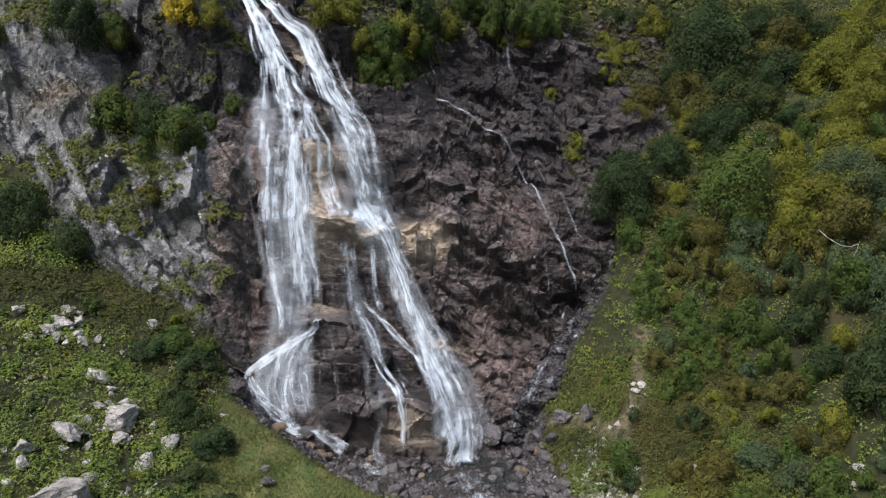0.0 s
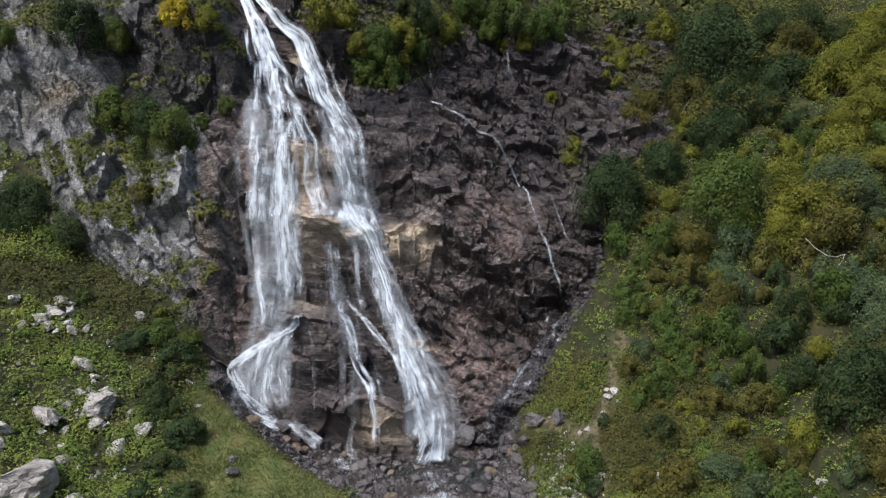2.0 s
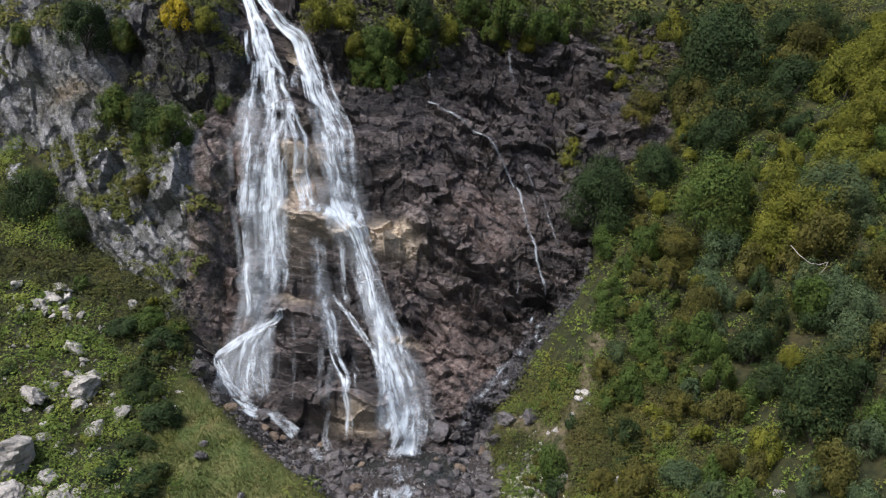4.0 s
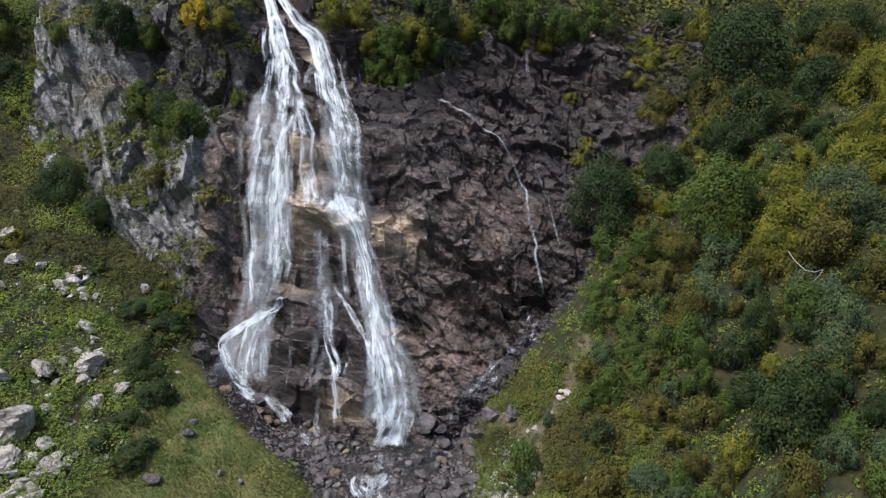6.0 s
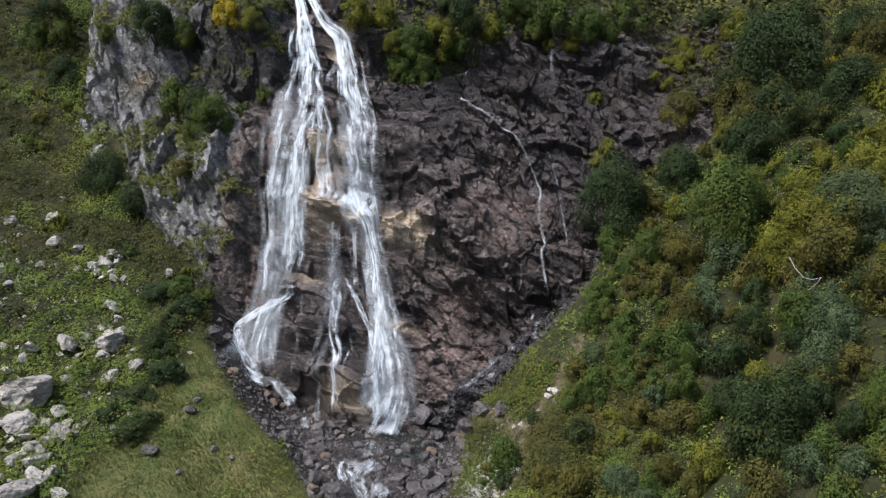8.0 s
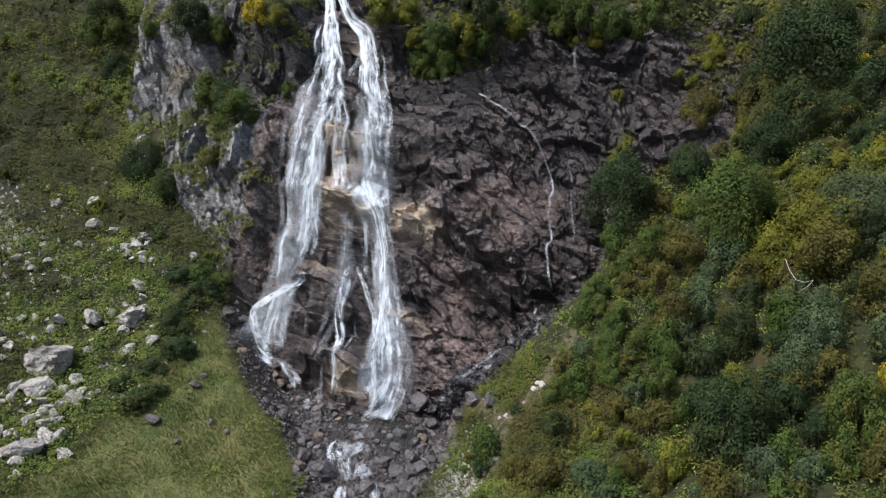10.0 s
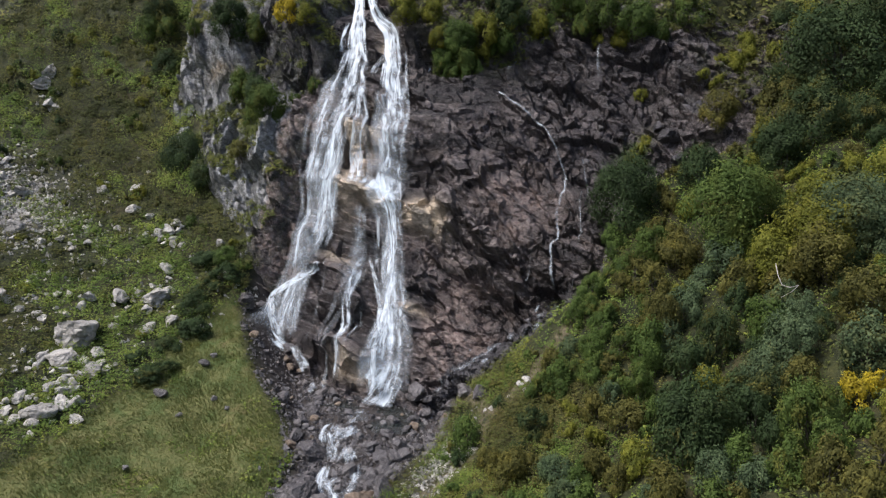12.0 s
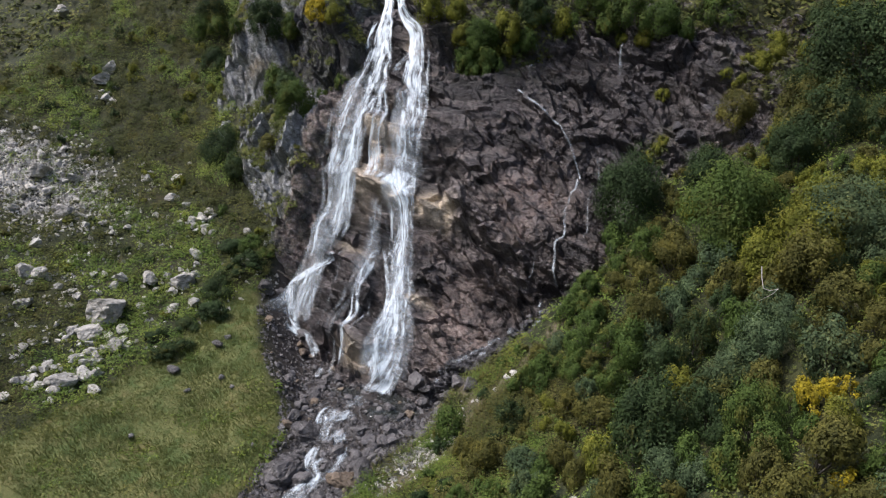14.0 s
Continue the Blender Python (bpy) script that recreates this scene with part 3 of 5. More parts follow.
paint(cliff.data, "wet", bump(CLIFF.u, CLIFF.v, 7, 29.5, 8, 6.5, 0.75) + bump(CLIFF.u, CLIFF.v, 9, 22, 3, 4, 0.7) + bump(CLIFF.u, CLIFF.v, -12.8, 11, 1.4, 6, 1.0) + bump(CLIFF.u, CLIFF.v, -3.5, 10.2, 4, 1.0, 0.7) + bump(CLIFF.u, CLIFF.v, -12.5, 23, 2, 3, 0.9))
_st = 0
for _u, _v, _ru, _rv, _a in [(-5.2, 13.4, 1.5, 0.45, 1.4), (-1.4, 13.4, 1.5, 0.9, 1.6), (-7.5, 17.5, 1.1, 0.6, 1.4), (-7.5, 15.2, 1.0, 2.8, 1.5), (-1.5, 13.9, 0.9, 0.6, 1.4), (-9.8, 25.8, 0.7, 0.5, 1.0), (0.2, 7.0, 0.9, 0.35, 1.2), (-1.8, 1.4, 1.4, 0.7, 1.0), (-7.2, 8.8, 1.2, 0.4, 0.6)]:
    _st = _st + bump(CLIFF.u, CLIFF.v, _u, _v, _ru, _rv, _a)
paint(cliff.data, "stain", _st)
_ru = 0
for _u, _v, _ru1, _rv, _a in [(4.2, 17.2, 1.9, 2.2, 1.2), (4.1, 5.4, 2.0, 2.4, 1.1), (2.6, 9.5, 1.6, 1.6, 0.8), (2.2, 6.8, 1.0, 1.0, 1.0), (5.4, 14.4, 1.2, 1.4, 0.7), (-12.3, 18.0, 1.2, 2.5, 0.9), (-11.8, 9.0, 1.1, 3.0, 0.7), (-11.6, 15.5, 1.0, 1.8, 0.8), (-7.0, 15, 1.0, 2.4, 0.8), (-1.0, 11.2, 1.2, 1.0, 0.6)]:
    _ru = _ru + bump(CLIFF.u, CLIFF.v, _u, _v, _ru1, _rv, _a)
paint(cliff.data, "rust", _ru)
paint(cliff.data, "moss", bump(CLIFF.u, CLIFF.v, 10.2, 24.5, 0.9, 2.5, 1.4) + bump(CLIFF.u, CLIFF.v, 15, 34, 2.5, 3, 0.8) + bump(CLIFF.u, CLIFF.v, -4, 28, 3, 2, 0.9))
tagged(cliff, "dark brown layered wet rock face with ochre ledges", "cliff", kind="structure")
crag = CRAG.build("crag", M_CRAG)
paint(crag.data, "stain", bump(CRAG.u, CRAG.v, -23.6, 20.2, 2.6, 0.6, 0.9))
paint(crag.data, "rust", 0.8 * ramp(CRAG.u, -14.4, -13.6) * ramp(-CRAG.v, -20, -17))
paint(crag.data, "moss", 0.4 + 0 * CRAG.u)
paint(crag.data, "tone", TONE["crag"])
# first term paints the overhang's shade into the colour, second wets the fall side
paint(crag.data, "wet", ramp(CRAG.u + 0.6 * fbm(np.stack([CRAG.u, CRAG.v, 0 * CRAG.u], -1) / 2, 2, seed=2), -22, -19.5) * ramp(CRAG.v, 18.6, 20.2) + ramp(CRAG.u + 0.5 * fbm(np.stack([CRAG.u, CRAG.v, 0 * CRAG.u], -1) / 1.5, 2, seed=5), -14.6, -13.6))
tagged(crag, "grey weathered rock outcrop with grassy ledges", "rock outcrop", kind="structure")

# ---- falling water ----


def cover_w(u, v, r=0.25):
    """The rock's outermost reach round a place, on which water can lie."""
    best = top_w(u, v)
    for a in (-r, 0, r):
        for b in (-r, 0, r):
            best = np.maximum(best, top_w(u + a, v + b))
    return best


def cascade(parent, line, material, lift=0.12, across=13, name="cascade", smooth_over=10, fade=(0.8, 0.8), rough=1.0):
    """Water down a line of (u, v, width, fullness), lying on the rock, bridging its hollows and braided into strands."""
    line = np.array(line, float)
    d = np.concatenate([[0], np.cumsum(np.hypot(np.diff(line[:, 0]), np.diff(line[:, 1])))])
    s = steps(0, d[-1], 0.09)
    k = [np.interp(s, d, line[:, j]) for j in range(4)]
    for j in range(4):
        pad = np.pad(k[j], 6, mode="edge")
        k[j] = np.convolve(pad, np.ones(13) / 13, mode="valid")
    du, dv = np.gradient(k[0]), np.gradient(k[1])
    ln = np.hypot(du, dv) + 1e-9
    nu, nv = -dv / ln, du / ln
    c = np.linspace(-0.5, 0.5, across)
    off = c[None, :] * k[2][:, None]
    u = k[0][:, None] + off * nu[:, None]
    v = k[1][:, None] + off * nv[:, None]
    w = cover_w(u.ravel(), v.ravel(), 0.3 if smooth_over > 4 else 0.15).reshape(u.shape)
    n = smooth_over
    for _ in range(2):
        pad = np.pad(w, ((n, n), (0, 0)), mode="edge")
        w = np.stack([pad[i:i + len(w)] for i in range(2 * n + 1)]).mean(0)
    w = 0.6 * w + 0.4 * w.mean(1)[:, None]
    rock = top_w(u.ravel(), v.ravel()).reshape(u.shape)
    w = w + lift if smooth_over > 4 else np.maximum(w + lift, rock + 0.05)
    pad = np.pad(w, ((1, 1), (1, 1)), mode="edge")
    w = (pad[:-2, 1:-1] + pad[2:, 1:-1] + pad[1:-1, :-2] + pad[1:-1, 2:] + 2 * w) / 6
    w = np.maximum(w, rock + 0.03)
    pad = np.pad(w, ((2, 2), (0, 0)), mode="edge")
    w = np.maximum(w, (pad[:-4] + pad[1:-3] + w + pad[3:-1] + pad[4:]) / 5)
    if smooth_over > 4:
        for _ in range(4):
            pad = np.pad(np.maximum(w, rock + 0.1), ((2, 2), (1, 1)), mode="edge")
            w = (pad[:-4, 1:-1] + pad[4:, 1:-1] + pad[1:-3, 1:-1] + pad[3:-1, 1:-1] + pad[2:-2, :-2] + pad[2:-2, 2:] + pad[2:-2, 1:-1]) / 7
        w = np.maximum(w, rock + 0.05)
    if u.mean() < -7 and v.max() < 9:
        # the sheet that slides off the buttress lies close on the worn rock
        w = np.maximum(cliff_w(u, v) + lift + 0.1, rock + 0.04)
    # braids, strands and fibres: ever finer, and ever shorter where the water breaks over the steps of the rock
    x = (c[None, :] * k[2].mean() + 0 * u + 2.3 * line[0, 0]).ravel()
    y = (s[:, None] + 0 * u + 1.7 * line[0, 1]).ravel()
    seed = int(abs(line[0, 0] * 13 + line[0, 1] * 7)) + 3
    z = np.zeros_like(x)
    x = x + 0.12 * fbm(np.stack([x * 0.8, y * 0.6, z], -1), 2, seed=seed + 9)
    n1 = fbm(np.stack([x * 1.1, y * 0.16, z], -1), 2, seed=seed)
    n2 = fbm(np.stack([x * 2.8, y * 0.26, z + 3], -1), 2, seed=seed + 2)
    n3 = fbm(np.stack([x * 6.5, y * 0.5, z + 6], -1), 2, seed=seed + 4)
    hop = y / 2.1 + 1.5 * fbm(np.stack([x * 0.9, y * 0.12, z + 9], -1), 2, seed=seed + 6)
    hop = hop - np.floor(hop)
    hop = ramp(hop, 0.0, 0.22) * (1 - hop)
    full = (k[3][:, None] + 0 * u).ravel()
    foam = full * (0.80 + 0.42 * hop) + rough * (0.16 * n1 + 0.20 * n2 + 0.12 * n3)
    edge = 1 - np.abs(2 * c[None, :] + 0.42 * n2.reshape(u.shape) + 0.2 * n3.reshape(u.shape)) ** 2
    ends = np.clip((s + 0.02) / fade[0], 0, 1) * np.clip((s[-1] - s) / fade[1], 0, 1)
    foam = np.clip(foam, 0, 1).reshape(u.shape) * np.clip(1.25 * edge, 0, 1) * ends[:, None]
    me = link_mesh(name, to_world(u.ravel(), v.ravel(), w.ravel()), grid_faces(*u.shape), material, True)
    paint(me, "foam", foam)
    uv = me.uv_layers.new(name="flow")
    vi = np.zeros(len(me.loops), np.int32)
    me.loops.foreach_get("vertex_index", vi)
    uv.data.foreach_set("uv", np.stack([x, y], -1)[vi].astype(np.float32).ravel())
    ob = new(name, me)
    ob.parent = parent
    return ob


waterfall = tagged(new("waterfall"), "white twin waterfall in misty strands over a dark cliff", "waterfall")
FALLS = [
    # the left fall: chute, the broad broken fall, and its foot on the buttress
    ([(-14.3, 32, 0.97, 0.66), (-13.9, 29.9, 0.80, 0.76), (-12.6, 27.3, 1.22, 0.78), (-12, 25.9, 1.80, 0.76), (-11.2, 23.9, 2.20, 0.65), (-10.8, 22.4, 3.05, 0.57), (-10.07, 19.7, 3.91, 0.52), (-9.97, 17.7, 3.74, 0.48), (-9.9, 15.7, 3.41, 0.35), (-10, 14.2, 3.15, 0.30), (-9.9, 12.6, 3.14, 0.25)], 0.28, 52, 1),
    ([(-9.6, 16.5, 2.60, 0.17), (-9.5, 14, 2.90, 0.24), (-8.9, 9.7, 3.08, 0.18), (-8.8, 8, 2.94, 0.15), (-8.8, 6.7, 2.45, 0.10)], 0.42, 40, 0.7),
    ([(-9.16, 18.6, 1.20, 0.38), (-8.9, 15.5, 1.60, 0.47), (-8.8, 12.4, 2.00, 0.47), (-8.6, 11.2, 2.00, 0.50), (-8.3, 9.7, 1.98, 0.37), (-8.2, 8.4, 1.73, 0.25)], 0.45, 26, 0.8),
    ([(-10.9, 17, 0.50, 0.43), (-10.9, 14.5, 0.60, 0.52), (-10.8, 12.4, 0.64, 0.50), (-10.8, 11.2, 0.64, 0.52), (-9.6, 8, 0.55, 0.35), (-9.5, 6.3, 0.59, 0.30)], 0.35, 12, 0.7),
    # the bright slide off the buttress, its veil and strands
    ([(-7.4, 8.4, 0.25, 0.49), (-7.6, 7.2, 0.42, 0.62), (-9.1, 6.3, 0.61, 0.63), (-10.7, 5.5, 0.70, 0.63), (-11.9, 4.9, 0.67, 0.64), (-10.9, 3.4, 0.77, 0.62), (-10, 2.5, 0.86, 0.63), (-8.8, 1.7, 0.96, 0.66), (-8.3, 1.6, 0.70, 0.46)], 0.16, 16, 0.7),
    ([(-7.6, 7.2, 0.96, 0.22), (-9, 5.8, 2.69, 0.24), (-9.3, 4.2, 3.18, 0.22), (-8.7, 2.6, 2.91, 0.22), (-8.5, 1.9, 2.43, 0.25)], 0.24, 36, 0.7),
    ([(-7.7, 7, 0.41, 0.35), (-8.3, 5.9, 0.53, 0.33), (-8.2, 4.2, 0.64, 0.30), (-7.8, 2.3, 0.74, 0.35)], 0.3, 12, 0.8),
    ([(-8.2, 7, 0.32, 0.30), (-9, 5.2, 0.48, 0.26), (-9.2, 3.2, 0.64, 0.25), (-9, 2.1, 0.72, 0.33)], 0.28, 12, 0.8),
    # the right fall: chute, the step over the ochre ledge, and the long slide to the pool
    ([(-13.6, 30.9, 0.76, 0.71), (-11.4, 28.2, 0.86, 0.74), (-10.4, 27.3, 1.14, 0.76), (-9.2, 26.8, 1.57, 0.76), (-8, 24.4, 2.04, 0.68), (-7.2, 22.4, 2.14, 0.61), (-6.1, 20.3, 2.48, 0.57), (-5.2, 17.7, 2.82, 0.57), (-4.9, 16, 2.42, 0.59), (-4.7, 15, 2.69, 0.59), (-4.1, 14.1, 2.38, 0.66), (-3.2, 13, 1.56, 0.68), (-2.4, 11.2, 1.17, 0.60), (-1.8, 9.5, 1.27, 0.46), (-1.3, 7.9, 1.90, 0.42), (-0.5, 6.3, 2.22, 0.40), (-0.1, 5.2, 2.49, 0.42), (0.5, 3.9, 2.71, 0.43), (0.9, 2.4, 2.92, 0.42), (1.1, 1.3, 3.19, 0.44), (0.9, 0.5, 3.19, 0.44)], 0.32, 44, 1),
    ([(-1.8, 6.5, 0.61, 0.42), (-1.1, 5.1, 0.75, 0.46), (-0.3, 3.4, 0.88, 0.46), (0.6, 0.9, 1.16, 0.46), (0.7, 0.3, 1.46, 0.40)], 0.38, 14, 0.7),
    ([(-4.9, 14.9, 3.20, 0.47), (-4.9, 14, 3.80, 0.76), (-4.9, 13.2, 3.40, 0.47)], 0.22, 36, 0.9),
    # the veils between the two
    ([(-9.6, 26.4, 0.55, 0.32), (-9.2, 24.2, 0.65, 0.38), (-8.9, 22, 0.76, 0.34)], 0.12, 10, 0.9),
    ([(-9, 21, 0.92, 0.38), (-8.4, 19.8, 1.17, 0.47), (-7.2, 17.7, 1.29, 0.47), (-7.3, 16.3, 1.44, 0.44), (-6.7, 14.4, 1.55, 0.47), (-6.1, 13.3, 1.94, 0.59)], 0.24, 20, 1),
    ([(-6.2, 12.9, 1.60, 0.47), (-6.3, 11.9, 1.61, 0.30), (-6.1, 10.2, 1.60, 0.20), (-5.9, 8.8, 1.56, 0.14)], 0.35, 20, 0.9),
    ([(-4.4, 12.8, 0.62, 0.47), (-4.4, 11.4, 0.64, 0.35), (-4.2, 10, 0.56, 0.27), (-3.4, 8.1, 0.62, 0.20)], 0.32, 12, 0.8),
    ([(-3.4, 12.6, 1.60, 0.30), (-3, 10.5, 2.00, 0.19), (-2.4, 8.2, 2.20, 0.19), (-1.5, 6, 2.00, 0.14)], 0.3, 24, 0.9),
    # thin strands down the buttress
    ([(-5.6, 10.3, 0.57, 0.34), (-5.4, 8.9, 0.67, 0.44), (-4.4, 7.2, 0.78, 0.44), (-3.7, 5.2, 0.74, 0.40), (-2.7, 3.5, 0.84, 0.39), (-2.2, 1.7, 0.82, 0.40), (-2.1, 0, 0.73, 0.37)], 0.18, 14, 0.8),
    ([(-5.6, 10.3, 0.40, 0.34), (-4.5, 9.2, 0.39, 0.40), (-3.4, 8, 0.48, 0.40), (-2.1, 6.5, 0.51, 0.42), (-1.2, 5.3, 0.56, 0.37)], 0.17, 12, 0.7),
    ([(-4.7, 9.6, 0.34, 0.27), (-3.2, 7.8, 0.63, 0.28), (-2.3, 5.9, 0.62, 0.20)], 0.15, 12, 0.9),
    ([(-6, 9.9, 0.28, 0.30), (-6.3, 8.6, 0.28, 0.27), (-5.6, 7.1, 0.24, 0.22), (-5.2, 5, 0.24, 0.14)], 0.12, 8, 0.8),
    ([(-6.9, 7.6, 0.24, 0.19), (-6.3, 5, 0.28, 0.18), (-6, 1.5, 0.32, 0.18)], 0.1, 7, 0.8),
    ([(-3, 5.6, 0.40, 0.20), (-2, 3.8, 0.56, 0.22), (-1.5, 1.8, 0.56, 0.17)], 0.14, 10, 0.9),
]
for _line, _lift, _across, _rough in FALLS:
    cascade(waterfall, _line, M_WATER, _lift, _across, smooth_over=20 if _across > 20 else 10, rough=_rough)
# broken white water where the falls strike the stones and the pool
for _line, _lift, _across, _rough in [
    ([(-9.4, 2.0, 0.9, 0.80), (-8.7, 1.6, 1.0, 0.82), (-8.3, 1.45, 0.7, 0.50), (-7.6, 1.7, 0.7, 0.70), (-7.1, 1.45, 0.7, 0.70), (-6.7, 1.2, 0.6, 0.55), (-6.3, 1.0, 0.7, 0.75), (-5.85, 0.6, 0.9, 0.86), (-5.5, 0.3, 0.8, 0.60)], 0.24, 14, 1.0),
    ([(0.9, 1.3, 1.2, 0.80), (0.5, 0.5, 1.4, 0.95), (0.3, -0.1, 1.5, 0.85), (0.2, -0.6, 1.2, 0.50)], 0.32, 16, 1.2),
    ([(1.7, 1.6, 1.2, 0.80), (1.6, 0.8, 1.4, 0.95), (1.6, 0.1, 1.5, 0.80), (1.7, -0.4, 1.3, 0.50)], 0.32, 16, 1.2),
    ([(-3.3, 1.9, 0.35, 0.47), (-3.9, 1.0, 0.40, 0.53), (-4.0, 0.2, 0.50, 0.55), (-3.1, -0.2, 0.65, 0.50)], 0.32, 10, 1.0),
    ([(-4.7, 0.0, 0.4, 0.45), (-4.1, -0.7, 0.6, 0.55), (-3.2, -0.9, 0.7, 0.40)], 0.32, 10, 1.3),
]:
    cascade(waterfall, _line, M_RAPID, _lift, _across, "splash", 4, fade=(0.5, 0.5), rough=_rough)
# fine spray hanging before the falls
for _line in [
    [(-10.9, 23.0, 2.0, 0.35), (-10.2, 18.0, 4.4, 0.42), (-9.5, 12.5, 4.0, 0.40), (-9.0, 8.0, 3.4, 0.45), (-9.2, 4.4, 4.0, 0.50), (-8.7, 1.5, 3.4, 0.4)],
    [(-7.4, 22.0, 2.4, 0.35), (-5.0, 17.0, 3.8, 0.42), (-3.4, 12.0, 3.0, 0.40), (-1.2, 7.6, 2.8, 0.42), (0.9, 3.2, 3.4, 0.5), (1.2, 0.2, 4.2, 0.45)],
    [(-5.6, 12.6, 2.4, 0.24), (-4.4, 9.0, 2.8, 0.2), (-3.4, 5.0, 2.6, 0.14), (-3.0, 1.0, 2.2, 0.2)],
]:
    cascade(waterfall, _line, M_MIST, 0.6, 16, "spray", 10, fade=(2.5, 1.5), rough=0.7)
trickle = tagged(new("trickle"), "thin white rivulet running down wet rock", "rivulet")
for _line in [
    [(-1.6, 31.4, 0.30, 0.75), (-1.1, 30.2, 0.44, 0.70), (-0.5, 27.5, 0.29, 0.45)],
    [(-0.7, 25.6, 0.33, 0.50), (0.9, 24.8, 0.32, 0.62), (2.3, 24.4, 0.32, 0.62), (3.6, 23.8, 0.32, 0.62), (4.9, 22.7, 0.32, 0.62), (5.7, 21.6, 0.32, 0.62), (6.7, 19.9, 0.32, 0.62), (7, 18.2, 0.30, 0.62), (7.4, 16.5, 0.30, 0.62), (8, 15.4, 0.30, 0.62), (8.2, 13.6, 0.29, 0.62), (8.8, 12.1, 0.29, 0.62), (9, 11.5, 0.29, 0.62)],
    [(6.7, 22.8, 0.21, 0.35), (7.7, 20.9, 0.21, 0.50), (8.9, 17.3, 0.19, 0.50), (9.1, 16.7, 0.19, 0.50), (9.7, 15, 0.19, 0.45)],
    [(6.6, 14.4, 0.19, 0.30), (7.1, 11.9, 0.19, 0.40), (6.5, 10.5, 0.19, 0.35)],
    [(-6.7, 26.4, 0.18, 0.50), (-6.1, 24.9, 0.18, 0.40)],
    [(10.2, 12.6, 0.18, 0.40), (9.8, 11.3, 0.21, 0.50), (9.2, 10.6, 0.30, 0.40)],
    [(5.0, 32.7, 0.30, 0.30), (5.3, 31.0, 0.45, 0.35), (5.6, 29.4, 0.35, 0.25)],
]:
    # the rivulet finds its way from side to side
    _q = np.linspace(0, len(_line) - 1, 5 * len(_line))
    _way = np.stack([np.interp(_q, range(len(_line)), [p[i] for p in _line]) for i in range(4)], -1)
    _way[1:-1, 0] += 0.05 * np.sin(2.1 * _q[1:-1] * 3) + 0.03 * np.sin(5.3 * _q[1:-1] * 3 + 1)
    _way[:, 2] *= 0.62
    cascade(trickle, _way, M_TRICKLE, 0.09, 7, "strand", 2, fade=(0.4, 0.4), rough=0.7)
# the rivulets join and tumble down the gully over its rubble
_gr = np.random.default_rng(14)
GULLY = [(9.1, 11.3, 0.16, 0.32), (8.1, 8.2, 0.20, 0.44), (6.9, 7.1, 0.20, 0.44), (6.2, 6.1, 0.20, 0.44), (5.6, 4.5, 0.27, 0.48), (4.7, 3.6, 0.31, 0.48), (3.9, 2.7, 0.31, 0.40)]
cascade(trickle, GULLY, M_RAPID, 0.16, 9, "strand", 2, fade=(0.3, 0.3), rough=1.3)
for _d in np.linspace(0.05, 0.98, 16):
    _v = 11.2 - 9.0 * _d
    _u = np.interp(-_v, [-p[1] for p in GULLY], [p[0] for p in GULLY]) + 0.45 * _gr.normal()
    _l = _gr.uniform(0.3, 0.7)
    cascade(trickle, [(_u + 0.4 * _l, _v + 0.7 * _l, 0.3, 0.4), (_u, _v, 0.45, 0.5), (_u - 0.2 * _l, _v - 0.5 * _l, 0.35, 0.35)], M_RAPID, 0.12, 9, "strand", 2, fade=(0.3, 0.3), rough=1.2)

# ---- helpers for things ----


def part(name, me, parent, label=""):
    ob = new(name, me)
    ob.parent = parent
    return tagged(ob, label)


def rng_dirs(rng, n):
    d = rng.normal(size=(n, 3))
    return d / np.linalg.norm(d, axis=1)[:, None]


def leaf_quads(rng, at, normal, size, long=1.5, along=None, wide=0.42):
    """A small pointed leaf at each place, facing about along normal, its tip towards along."""
    n = len(at)
    nrm = normal / (np.linalg.norm(normal, axis=1)[:, None] + 1e-9)
    t = np.cross(nrm, rng_dirs(rng, n)) if along is None else along - nrm * (along * nrm).sum(1)[:, None]
    t /= np.linalg.norm(t, axis=1)[:, None] + 1e-9
    b = np.cross(nrm, t)
    s = (size * rng.uniform(0.6, 1.3, n))[:, None]
    fold = nrm * s * 0.22
    v = np.stack([at - t * s * long * 0.5 - b * s * wide, at - t * s * long * 0.5 + b * s * wide, at + t * s * long * 0.6 + fold], 1)
    return v.reshape(-1, 3), np.arange(3 * n).reshape(n, 3)


def tube(points, radii, sides=5):
    """A tapered limb through the points."""
    points = np.asarray(points, float)
    vs, fs = [], []
    for i, (p, r) in enumerate(zip(points, radii)):
        d = points[min(i + 1, len(points) - 1)] - points[max(i - 1, 0)]
        d = d / (np.linalg.norm(d) + 1e-9)
        a = np.cross(d, (0.3, 0.9, 0.2))
        a /= np.linalg.norm(a)
        b = np.cross(d, a)
        for k in range(sides):
            q = 2 * math.pi * k / sides
            vs.append(p + r * (math.cos(q) * a + math.sin(q) * b))
    for i in range(len(points) - 1):
        for k in range(sides):
            k2 = (k + 1) % sides
            fs.append((i * sides + k, i * sides + k2, (i + 1) * sides + k2, (i + 1) * sides + k))
    return np.array(vs), np.array(fs)


def join(pieces):
    vs, fs, n = [], [], 0
    for v, f in pieces:
        vs.append(v)
        fs.append(f + n)
        n += len(v)
    return np.concatenate(vs), np.concatenate(fs)


# ---- shrubs and small trees ----
BUSHES = {}


